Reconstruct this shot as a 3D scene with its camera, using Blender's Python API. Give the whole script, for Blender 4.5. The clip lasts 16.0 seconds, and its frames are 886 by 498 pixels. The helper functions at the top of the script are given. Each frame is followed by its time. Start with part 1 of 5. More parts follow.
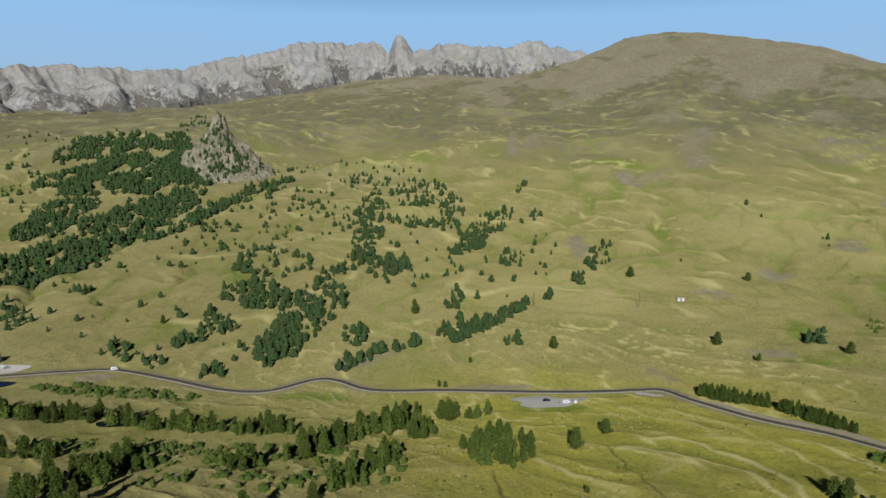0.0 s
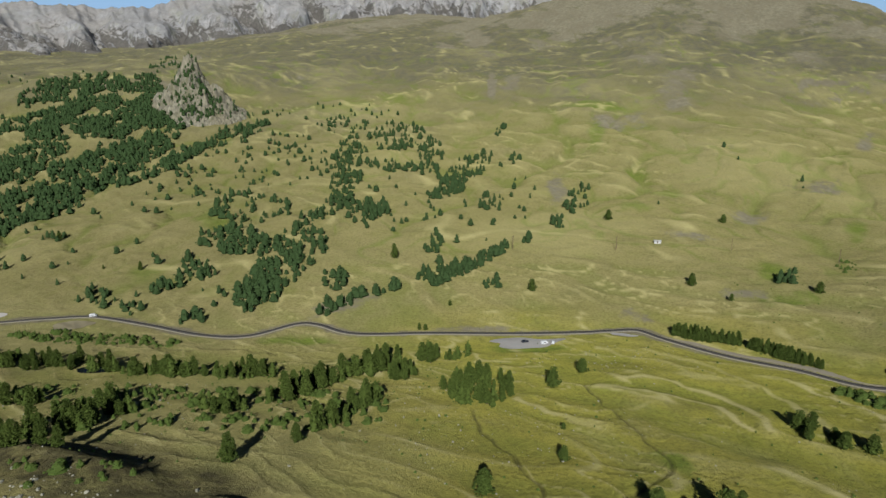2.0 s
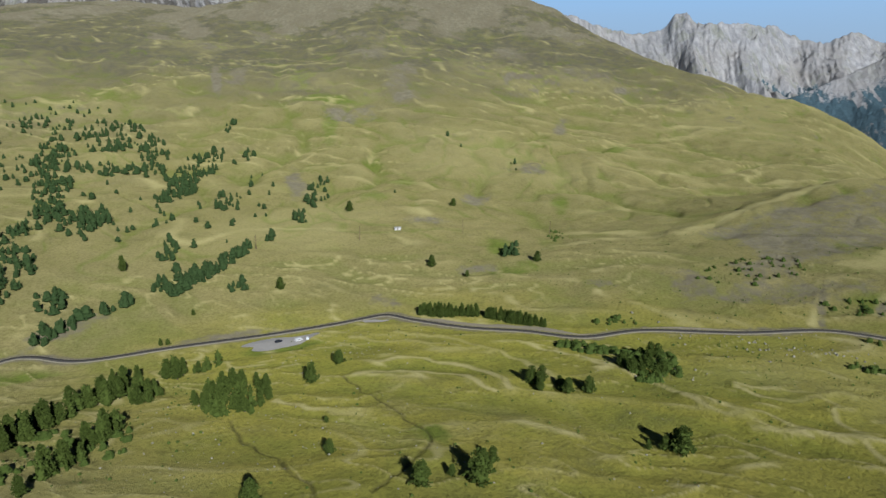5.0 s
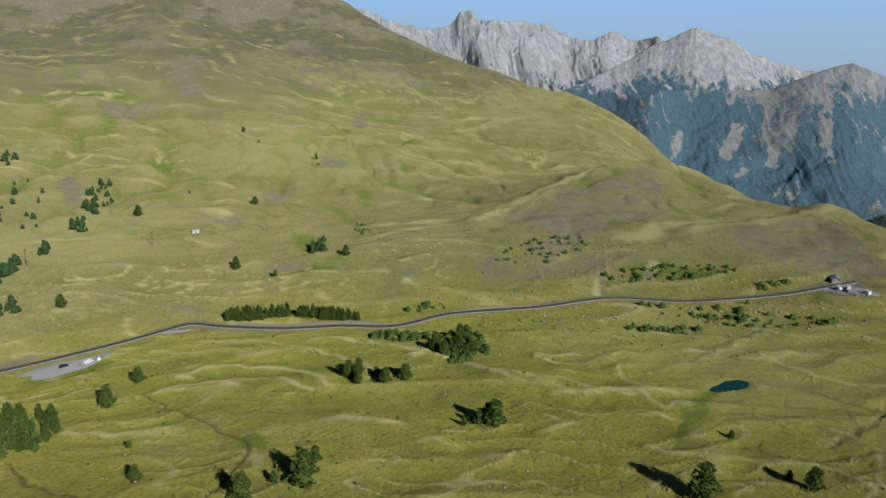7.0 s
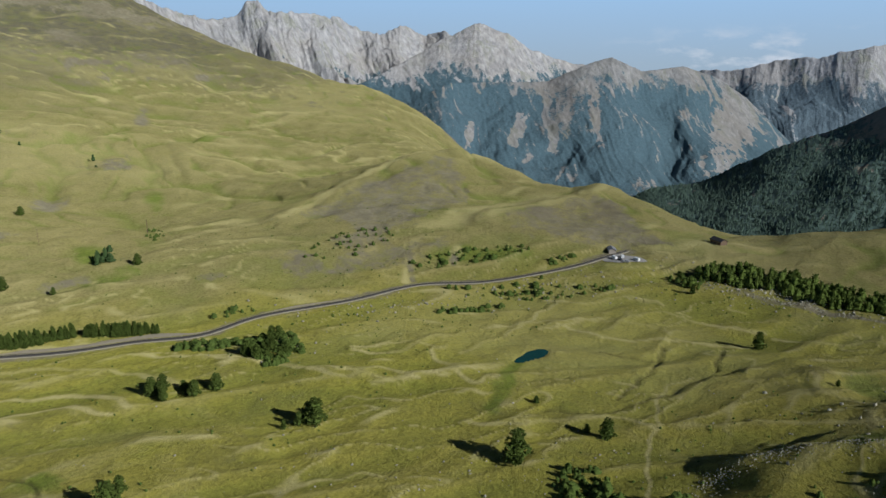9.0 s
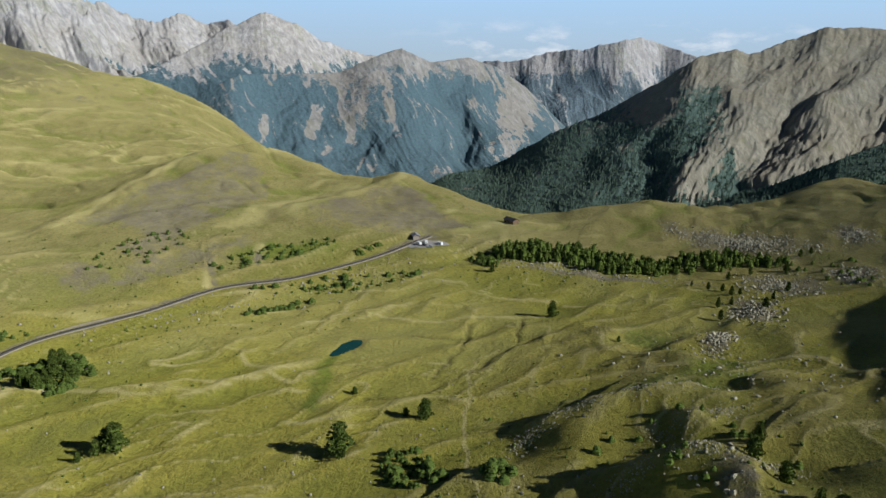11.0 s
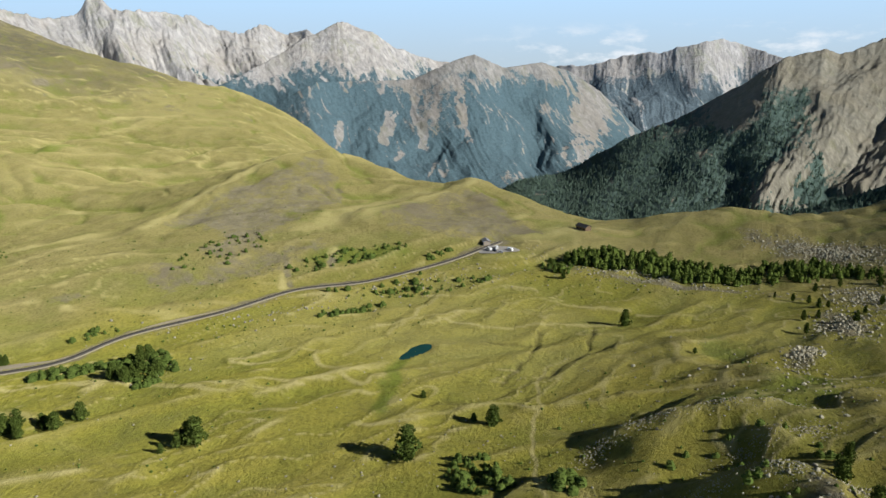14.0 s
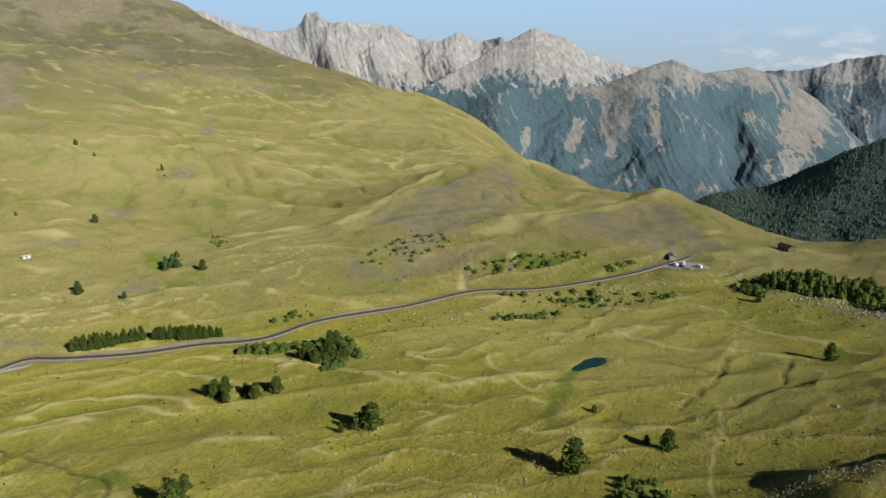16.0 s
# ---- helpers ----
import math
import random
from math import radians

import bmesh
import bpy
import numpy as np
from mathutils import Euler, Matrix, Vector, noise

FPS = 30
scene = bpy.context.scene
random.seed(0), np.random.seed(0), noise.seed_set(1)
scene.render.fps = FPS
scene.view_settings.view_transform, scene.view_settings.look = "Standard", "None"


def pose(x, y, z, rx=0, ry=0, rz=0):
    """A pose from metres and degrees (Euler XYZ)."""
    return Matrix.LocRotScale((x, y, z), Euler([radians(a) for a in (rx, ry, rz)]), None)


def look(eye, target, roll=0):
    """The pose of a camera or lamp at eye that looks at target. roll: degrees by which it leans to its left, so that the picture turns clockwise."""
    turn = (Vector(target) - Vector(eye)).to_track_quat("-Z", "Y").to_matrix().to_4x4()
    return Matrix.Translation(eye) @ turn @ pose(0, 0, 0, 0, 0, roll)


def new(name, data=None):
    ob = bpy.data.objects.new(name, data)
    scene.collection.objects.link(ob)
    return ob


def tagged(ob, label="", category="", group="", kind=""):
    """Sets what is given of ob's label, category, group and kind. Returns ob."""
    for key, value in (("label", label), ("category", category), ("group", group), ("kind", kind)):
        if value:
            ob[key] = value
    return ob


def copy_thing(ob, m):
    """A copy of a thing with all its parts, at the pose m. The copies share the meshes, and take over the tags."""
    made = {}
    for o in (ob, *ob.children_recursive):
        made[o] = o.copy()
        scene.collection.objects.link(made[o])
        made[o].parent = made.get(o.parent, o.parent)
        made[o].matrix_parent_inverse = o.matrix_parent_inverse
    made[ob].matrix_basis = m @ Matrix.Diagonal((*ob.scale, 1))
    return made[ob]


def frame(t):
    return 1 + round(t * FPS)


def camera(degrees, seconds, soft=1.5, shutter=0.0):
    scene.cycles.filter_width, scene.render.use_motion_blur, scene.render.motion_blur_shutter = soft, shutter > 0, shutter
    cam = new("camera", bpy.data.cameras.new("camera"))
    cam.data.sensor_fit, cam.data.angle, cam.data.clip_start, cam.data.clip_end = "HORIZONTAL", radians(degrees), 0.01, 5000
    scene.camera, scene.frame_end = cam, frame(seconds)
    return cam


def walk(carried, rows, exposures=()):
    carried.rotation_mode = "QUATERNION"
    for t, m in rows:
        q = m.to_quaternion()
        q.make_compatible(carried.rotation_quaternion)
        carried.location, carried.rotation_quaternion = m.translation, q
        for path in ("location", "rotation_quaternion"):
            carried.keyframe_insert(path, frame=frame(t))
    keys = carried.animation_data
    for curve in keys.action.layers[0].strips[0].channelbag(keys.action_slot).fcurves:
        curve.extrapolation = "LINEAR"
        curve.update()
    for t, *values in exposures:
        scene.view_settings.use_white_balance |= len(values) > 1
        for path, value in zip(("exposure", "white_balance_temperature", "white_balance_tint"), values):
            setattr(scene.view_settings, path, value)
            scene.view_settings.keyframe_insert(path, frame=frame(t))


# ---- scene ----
# The camera hovers on the spot and turns.
cam = camera(67.1, 16.0, soft=1.5)
EYE = 150.0
PATH = [
    (0.0, 80.63, -0.13, -0.31),
    (0.5, 79.78, -0.00, -0.30),
    (1.0, 77.73, 0.07, -0.22),
    (1.5, 76.23, 0.06, -0.16),
    (2.0, 75.85, -0.12, -2.12),
    (2.5, 75.80, -0.06, -5.77),
    (3.0, 75.73, -0.01, -9.30),
    (5.5, 75.27, -0.15, -28.28),
    (6.0, 75.16, -0.26, -32.22),
    (6.5, 75.04, -0.29, -36.56),
    (7.0, 74.91, -0.33, -41.21),
    (7.5, 74.80, -0.40, -45.95),
    (8.0, 74.70, -0.43, -50.46),
    (8.5, 74.59, -0.44, -54.34),
    (11.0, 73.90, -0.60, -75.20),
    (11.5, 73.76, -0.66, -80.40),
    (12.0, 73.65, -0.70, -85.30),
    (12.5, 73.66, -0.59, -86.32),
    (13.0, 73.75, -0.27, -84.68),
    (13.5, 74.04, 0.19, -77.47),
    (14.0, 74.35, 0.32, -69.20),
    (14.5, 74.51, 0.66, -65.78),
    (15.0, 74.80, 0.75, -59.22),
    (15.5, 75.06, 0.84, -53.73),
    (16.0, 75.01, 0.74, -53.49),
]
walk(cam, [(t, pose(0, 0, EYE, a, b, c)) for t, a, b, c in PATH], [(0, -0.34, 6050, 10), (3, -0.36, 5800, 10), (5.5, -0.32, 5700, 10), (8.5, -0.30, 5800, 10), (11, 0.02, 6050, 10), (12.5, 0.28, 6150, 10), (14, 0.26, 6350, 10), (15, 0.14, 6450, 10), (16, -0.04, 6400, 10)])

# ---- world and sun ----
SUN_AZ, SUN_EL = 185.0, 28.0
world = bpy.data.worlds.new("sky")
scene.world = world
world.use_nodes = True
wn, wl = world.node_tree.nodes, world.node_tree.links
sky = wn.new("ShaderNodeTexSky")
sky.sky_type, sky.sun_disc = "NISHITA", False
sky.sun_elevation, sky.sun_rotation = radians(SUN_EL), radians(SUN_AZ)
sky.altitude, sky.air_density, sky.dust_density, sky.ozone_density = 2100, 0.3, 0.05, 3.0
back = wn["Background"]
back.inputs["Strength"].default_value = 0.052


def wire(kind, **values):
    node = wn.new(kind)
    for key, v in values.items():
        node.inputs[key.replace("_", " ")].default_value = v
    return node


# pale haze low over the horizon, deeper blue above it, and a thin bank of cloud in the east
way = wn.new("ShaderNodeTexCoord").outputs["Generated"]
apart = wn.new("ShaderNodeSeparateXYZ")
wl.new(way, apart.inputs[0])


def blend(factor, a, b):
    node = wn.new("ShaderNodeMix")
    node.data_type = "RGBA"
    wl.new(factor, node.inputs["Factor"])
    for key, v in (("A", a), ("B", b)):
        if hasattr(v, "is_linked"):
            wl.new(v, node.inputs[key])
        else:
            node.inputs[key].default_value = (*v, 1)
    return node.outputs["Result"]


def span(socket, low, high):
    node = wire("ShaderNodeMapRange", From_Min=low, From_Max=high)
    wl.new(socket, node.inputs["Value"])
    return node.outputs["Result"]


def times(a, b):
    node = wn.new("ShaderNodeMath")
    node.operation = "MULTIPLY"
    wl.new(a, node.inputs[0]), wl.new(b, node.inputs[1])
    return node.outputs[0]


haze = blend(span(apart.outputs["Z"], 0.0, 0.10), (8.3, 10.3, 11.8), (8.3, 12.4, 16.8))
haze = blend(span(apart.outputs["Z"], 0.08, 0.20), haze, (7.2, 12.8, 19.2))
haze = blend(span(apart.outputs["Z"], 0.17, 0.30), haze, sky.outputs["Color"])
squash = wire("ShaderNodeMapping", Scale=(13, 13, 40))
wl.new(way, squash.inputs["Vector"])
puffs = wire("ShaderNodeTexNoise", Scale=1.0, Detail=7.0, Roughness=0.6)
wl.new(squash.outputs["Vector"], puffs.inputs["Vector"])
bank = times(span(apart.outputs["Z"], 0.055, 0.02), span(apart.outputs["X"], 0.94, 0.985))
cloud = blend(times(span(puffs.outputs["Fac"], 0.50, 0.70), bank), haze, (15.0, 15.4, 15.8))
wl.new(cloud, back.inputs["Color"])
sun = new("sun", bpy.data.lights.new("sun", "SUN"))
sun.data.energy, sun.data.angle, sun.data.color = 5.0, radians(0.5), (1.0, 0.96, 0.88)
sun_from = Vector((math.sin(radians(SUN_AZ)) * math.cos(radians(SUN_EL)), math.cos(radians(SUN_AZ)) * math.cos(radians(SUN_EL)), math.sin(radians(SUN_EL))))
sun.matrix_world = look(sun_from * 900, (0, 0, 0))
scene.view_settings.exposure = 0.0

# ---- noise on plain arrays ----
def lattice(ix, iy, seed):
    h = (ix.astype(np.int64) * 374761393 + iy.astype(np.int64) * 668265263 + seed * 974634777) & 0xFFFFFFFF
    h = ((h ^ (h >> 13)) * 1274126177) & 0xFFFFFFFF
    h = ((h ^ (h >> 16)) * 2246822519) & 0xFFFFFFFF
    return (h & 0xFFFFFF) / float(0x1000000) * 2 * np.pi


def grad_noise(x, y, seed=0):
    """Gradient noise of about -1 to 1, with a period of one unit."""
    x, y = np.broadcast_arrays(np.asarray(x, float), np.asarray(y, float))
    ix, iy = np.floor(x), np.floor(y)
    fx, fy = x - ix, y - iy
    ux, uy = fx**3 * (fx * (fx * 6 - 15) + 10), fy**3 * (fy * (fy * 6 - 15) + 10)
    corner = []
    for dx, dy in ((0, 0), (1, 0), (0, 1), (1, 1)):
        a = lattice(ix + dx, iy + dy, seed)
        corner.append(np.cos(a) * (fx - dx) + np.sin(a) * (fy - dy))
    low, high = corner[0] + (corner[1] - corner[0]) * ux, corner[2] + (corner[3] - corner[2]) * ux
    return 1.5 * (low + (high - low) * uy)


def fbm(x, y, octaves=4, seed=0, gain=0.5):
    total, amp = 0.0, 1.0
    for n in range(octaves):
        total = total + amp * grad_noise(x * 2.03**n, y * 2.03**n, seed + n)
        amp *= gain
    return total


def ridged(x, y, octaves=4, seed=0, gain=0.5):
    """Sharp crests at 1, hollows near 0."""
    total, amp, norm, weight = 0.0, 1.0, 0.0, 1.0
    for n in range(octaves):
        v = (1 - np.abs(grad_noise(x * 2.07**n, y * 2.07**n, seed + n)).clip(0, 1)) ** 2
        total, norm = total + amp * v * weight, norm + amp
        weight = (v * 1.6).clip(0, 1)
        amp *= gain
    return total / norm


def step(a, b, x):
    t = ((x - a) / (b - a)).clip(0, 1)
    return t * t * (3 - 2 * t)

# ---- the lie of the land: heights along the valley's main lines, mostly chosen to fit the camera's view (x, y, z) ----
FOOT = [(-110, 170, 35), (-63, 174, 32), (0, 184, 25), (76, 188, 22), (118, 135, 22), (164, 91, 22), (154, 8, 35), (137, -34, 50), (127, -79, 60)]
ROAD_H = [(-408, 408, -10), (-292, 431, -8), (-220, 437, -6), (-136, 396, -4), (-79, 408, -2), (-40, 390, -2), (8, 387, -1), (59, 382, 0), (96, 380, 1), (133, 377, 3), (150, 352, 4), (194, 312, 6), (216, 286, 8), (252, 278, 9), (295, 249, 11), (340, 229, 12), (365, 196, 13), (391, 173, 15), (419, 144, 18), (457, 131, 20), (536, 77, 19)]
MEADOW = [(-190, 329, 4), (-79, 294, 8), (10, 291, 8), (82, 305, 8), (89, 220, 16), (149, 258, 11), (174, 168, 16), (241, 203, 13), (277, 121, 13.5), (346, 28, 14), (224, 60, 19), (247, 9, 24)]
SLOPE = [(-431, 552, 1.2), (-205, 564, 11.5), (-72, 515, 15.5), (28, 529, 15.9), (112, 528, 20.4), (195, 525, 22.8), (277, 521, 22.4), (-616, 788, 27.2), (-366, 822, 39.5), (-134, 758, 34.9), (54, 778, 40.4), (209, 731, 43.2), (346, 710, 46), (459, 655, 37.6), (-177, 1005, 78.7), (71, 1018, 78.7), (303, 932, 81.5), (515, 892, 78), (630, 751, 47)]
UPPER = [(-226, 1280, 138.7), (93, 1327, 150), (396, 1217, 150), (700, 1212, 150), (800, 1024, 93.2), (827, 799, 49.4), (-251, 1782, 225.4), (126, 1796, 238), (374, 1761, 275.9), (581, 1597, 274.8), (822, 1545, 247.8), (-1471, 2264, 220.7), (-789, 2582, 272.6), (-329, 2680, 362.5), (231, 2640, 381.8)]
HEAD = [(456, 2458, 368.7), (541, 2420, 410.7), (629, 2316, 457.4), (734, 2180, 485.5), (926, 2051, 430.3), (1050, 1933, 400.7), (1147, 1759, 326.3), (1182, 1551, 245.4), (1204, 1405, 195.2), (1187, 1217, 147), (1182, 1079, 110.9), (1172, 936, 76.6), (1157, 823, 60.7), (1102, 689, 18)]
BEHIND = [(896, 2758, 370), (1400, 2425, 230), (1607, 1915, 30), (1685, 1414, -110), (1442, 901, -150), (980, 499, -80), (846, 308, -110), (799, 184, -130), (796, 84, -140), (916, -80, -150), (1195, 105, -270), (1238, -174, -270), (1019, -254, -110), (999, -324, -80), (945, -502, 10)]
HILL = [(316, 375, 22.4), (386, 392, 25), (431, 402, 28.9), (504, 411, 40.1), (558, 406, 46.9), (634, 382, 57.8), (675, 371, 43.2), (700, 344, 27.9), (643, 276, 29.1), (621, 222, 37.2), (609, 196, 38.3), (591, 152, 30.3), (568, 117, 22.5), (559, 81, 15.4), (472, 241, 34.4), (525, 223, 33), (557, 272, 27.2)]
HOLLOW = [(420, 483, 22), (561, 542, 19), (640, 528, 17), (737, 516, 15), (870, 533, 10), (338, 520, 17)]
FOREST_H = [(-644, 1071, 102), (-549, 1178, 140.9), (-451, 1240, 159.2), (-342, 1233, 132.1), (-541, 900, 58.1), (-342, 940, 71.3), (-618, 1530, 155.8), (-926, 1426, 144.1)]
COL = [(610, 19, 18.1), (629, -33, 25.3), (635, -78, 17.5), (629, -120, 19.8), (698, -177, 30.8), (748, -222, 33.4), (727, -254, 33.5), (753, -318, 33.6), (736, -354, 60), (695, -396, 76), (560, -420, 86)]
EAST = [(484, 17, 14), (539, -47, 12), (505, -116, 17), (462, -175, 29), (366, -74, 21), (392, -115, 24), (217, -77, 46), (315, -49, 24), (218, -31, 38), (320, -185, 50)]
REAR = [(610, -325, 66), (575, -350, 72), (246, -172, 70), (103, -123, 65), (440, -337, 103), (335, -331, 142), (243, -332, 166), (153, -331, 189), (55, -330, 199), (-45, -330, 188), (100, -173, 78), (-113, -310, 168), (-189, -270, 136), (0, -150, 52), (-260, -150, 80), (-250, 0, 38), (-395, 144, 5), (-460, 386, -8), (-900, 0, 10), (-689, -579, 90), (0, -900, 210), (579, -689, 160), (0, 70, 31), (70, 0, 38), (0, -70, 38), (-70, 0, 36)]
FAR = [(-2263, 2263, 230), (-3465, 3465, 210), (0, 3600, 350), (0, 4900, 210), (2546, 2546, -200), (3465, 3465, -250), (2000, 0, -410), (4900, 0, -300), (1905, -1100, -170), (4014, -2811, -150), (0, -2500, 250), (0, -4900, 150), (-2500, 0, 90), (-4900, 0, 150), (-1768, -1768, 210), (-3465, -3465, 150)]
ROAD_LINE = [(-408, 408, -10), (-292, 431, -8), (-249, 437, -6.8), (-220, 437, -6), (-176, 417, -5), (-136, 396, -4), (-106, 391, -3.1), (-79, 408, -2), (-64, 406, -2), (-40, 390, -2), (8, 387, -1), (59, 382, 0), (96, 380, 1), (119, 379, 2.3), (133, 377, 3), (145, 359, 3.7), (168, 332, 4.8), (194, 311, 6), (216, 286, 8), (252, 278, 9), (295, 249, 11), (340, 229, 12), (365, 196, 13), (391, 173, 15), (419, 153, 17.4), (451, 139, 19.3), (467, 132, 20)]

SPOTS = np.array(FOOT + ROAD_H + MEADOW + SLOPE + UPPER + HEAD + BEHIND + HILL + HOLLOW + FOREST_H + COL + EAST + REAR + FAR, float)


def bearing(x, y):
    return np.arctan2(x, y), np.log(np.hypot(x, y).clip(60, 5200))


def fit_land():
    """A thin plate through these heights, in bearing and logarithm of the distance from the camera."""
    a, v = bearing(SPOTS[:, 0], SPOTS[:, 1])
    a, v, z = np.r_[a, a - 2 * np.pi, a + 2 * np.pi], np.tile(v, 3), np.tile(SPOTS[:, 2], 3)
    keep = (a > -4.6) & (a < 4.6)
    a, v, z = a[keep], v[keep], z[keep]
    k = plate(a[:, None] - a, v[:, None] - v) + 1e-4 * np.eye(len(a))
    p = np.c_[np.ones(len(a)), v]
    m = np.block([[k, p], [p.T, np.zeros((2, 2))]])
    return a, v, np.linalg.solve(m, np.r_[z, 0, 0])


def plate(da, dv):
    d2 = da * da + dv * dv
    return d2 * np.log(d2 + 1e-12)


LAND = fit_land()


def smooth_land(x, y):
    ka, kv, w = LAND
    a, v = bearing(x, y)
    out = np.empty(a.shape)
    flat_a, flat_v, flat_o = a.ravel(), v.ravel(), out.ravel()
    for s in range(0, len(flat_a), 40000):
        e = slice(s, s + 40000)
        flat_o[e] = plate(flat_a[e, None] - ka, flat_v[e, None] - kv) @ w[: len(ka)] + w[-2] + w[-1] * flat_v[e]
    return flat_o.reshape(a.shape)


def spline(points, every):
    """A smooth line through the points, with a sample about every so many metres."""
    p = np.array(points, float)
    p = np.r_[[2 * p[0] - p[1]], p, [2 * p[-1] - p[-2]]]
    out = []
    for n in range(1, len(p) - 2):
        count = max(2, int(np.linalg.norm(p[n + 1] - p[n]) / every))
        t = np.linspace(0, 1, count, endpoint=False)[:, None]
        a, b, c, d = p[n - 1], p[n], p[n + 1], p[n + 2]
        out.append(0.5 * (2 * b + (c - a) * t + (2 * a - 5 * b + 4 * c - d) * t**2 + (3 * b - a - 3 * c + d) * t**3))
    return np.r_[np.concatenate(out), [p[-2]]]


ROAD = spline(ROAD_LINE, 3.0)


def nearest(x, y, line):
    """Distance to a line of samples, and the index of the nearest one."""
    dist, index = np.full(x.shape, 1e9), np.zeros(x.shape, int)
    fx, fy, fd, fi = x.ravel(), y.ravel(), dist.ravel(), index.ravel()
    grad = np.gradient(line[:, :2], axis=0)
    half = np.linalg.norm(grad, axis=1).max() * 0.6
    grad = grad / np.linalg.norm(grad, axis=1)[:, None]
    lo, hi = line[:, :2].min(0) - 40, line[:, :2].max(0) + 40
    some = np.flatnonzero((fx > lo[0]) & (fx < hi[0]) & (fy > lo[1]) & (fy < hi[1]))
    for s in range(0, len(some), 20000):
        e = some[s : s + 20000]
        d2 = (fx[e, None] - line[:, 0]) ** 2 + (fy[e, None] - line[:, 1]) ** 2
        k = d2.argmin(1)
        near, tangent = d2[np.arange(len(e)), k], grad[k]
        dot = (fx[e] - line[k, 0]) * tangent[:, 0] + (fy[e] - line[k, 1]) * tangent[:, 1]
        fd[e], fi[e] = np.sqrt((near - dot.clip(-half, half) ** 2).clip(0, None)), k
    return dist, index


MORAINES = [
    [(184, 27), (199, 16), (210, -2), (217, -26), (233, -45)],
    [(254, -12), (273, -24), (301, -43), (319, -59)],
    [(153, 0), (162, -18), (162, -36), (164, -51)],
    [(180, -14), (194, -29), (203, -45)],
    [(340, -2), (311, 0), (284, -13), (278, -27)],
    [(-187, 221), (-146, 204), (-119, 197), (-86, 180), (-70, 175)],
]
BROOKS = [
    [(77, 292), (82, 262), (86, 239), (88, 220), (89, 206), (78, 194), (67, 184), (56, 176)],
    [(-161, 372), (-152, 374), (-137, 366), (-128, 370), (-116, 369), (-104, 367), (-93, 361), (-81, 357)],
    [(22, 260), (26, 233), (33, 212), (37, 195), (38, 181)],
]
YARDS = [(-167, 326, 4.6, 9), (62, 366, 0.7, 12), (442, 129, 19.8, 16)]  # gravel lay-by and the yard at the pass
TRACKS = [[(292, 49), (273, 56), (247, 53), (229, 47), (217, 48), (204, 45), (188, 40), (168, 35), (161, 32)]]  # foot path
DITCHES = [[(320, 68), (291, 66), (276, 68), (255, 71)], [(305, 31), (288, 47), (266, 55), (238, 70), (223, 90)], [(338, 43), (305, 41)], [(301, 93), (300, 79), (306, 68)]]
OUTLET = [(266, 122), (252, 121), (241, 115), (225, 111), (212, 108)]
SCARPS = [
    [(259, -18), (269, -28), (289, -42)],
    [(233, -37), (244, -45), (258, -57)],
    [(189, -10), (190, -21), (203, -38)],
]
HILL_CRESTS = [[(386, 392), (431, 402), (504, 411), (558, 406), (634, 382)], [(456, 238), (490, 230), (532, 209), (580, 198), (609, 196)]]
CRESTS_POND = [
    [(313, 132), (322, 123), (345, 109), (351, 94), (372, 83), (366, 59), (371, 30)],
    [(261, 150), (282, 146), (311, 142), (338, 142), (362, 140)],
    [(208, 163), (220, 155), (237, 144), (248, 131), (255, 128)],
    [(235, 196), (237, 182), (248, 176), (265, 172), (279, 163)],
    [(198, 111), (204, 94), (214, 86), (224, 75), (233, 64), (228, 49)],
    [(322, 125), (319, 100), (326, 81), (334, 64), (344, 34)],
    [(361, 149), (363, 126), (383, 109), (390, 91)],
]
CRESTS_EAST = [
    [(247, 15), (253, -1), (257, -16), (257, -32)],
    [(305, 2), (286, -2), (281, -11), (273, -20)],
    [(265, -54), (273, -70), (272, -85), (242, -93)],
    [(365, 22), (363, 0), (378, -18), (385, -37)],
    [(229, 10), (228, -11), (241, -33)],
]
CRESTS_WEST = [
    [(101, 350), (108, 339), (120, 329), (131, 318), (142, 312), (147, 304)],
    [(98, 296), (116, 298), (131, 285), (141, 273), (143, 252), (141, 237)],
    [(85, 287), (98, 280), (113, 273), (129, 263), (131, 246), (133, 238)],
    [(125, 343), (145, 323), (160, 292), (166, 267), (165, 236)],
    [(44, 272), (54, 256), (64, 245), (71, 238)],
    [(206, 199), (205, 177), (221, 171), (228, 148), (259, 128)],
    [(180, 295), (201, 239), (209, 199), (214, 163), (221, 150)],
    [(238, 199), (263, 177), (307, 150), (337, 115), (347, 79)],
]
CRESTS = CRESTS_POND + CRESTS_EAST + CRESTS_WEST
SANDY = [[(150, 359), (176, 332), (204, 304)], [(340, 238), (357, 248), (374, 258), (391, 265)], [(377, 225), (387, 230), (396, 233)], [(366, 286), (355, 282), (343, 286)]]

POND = (277.5, 120.5, 13.2, -0.30)  # centre, level and turn


def pond_shape(x, y):
    """Below 1 inside the shore."""
    c, s = math.cos(POND[3]), math.sin(POND[3])
    u, v = (x - POND[0]) * c + (y - POND[1]) * s, -(x - POND[0]) * s + (y - POND[1]) * c
    a = np.arctan2(v, u)
    return np.hypot(u / 11.8, v / (4.0 + 0.9 * np.cos(a))) * (1 + 0.06 * np.sin(3 * a + 1))


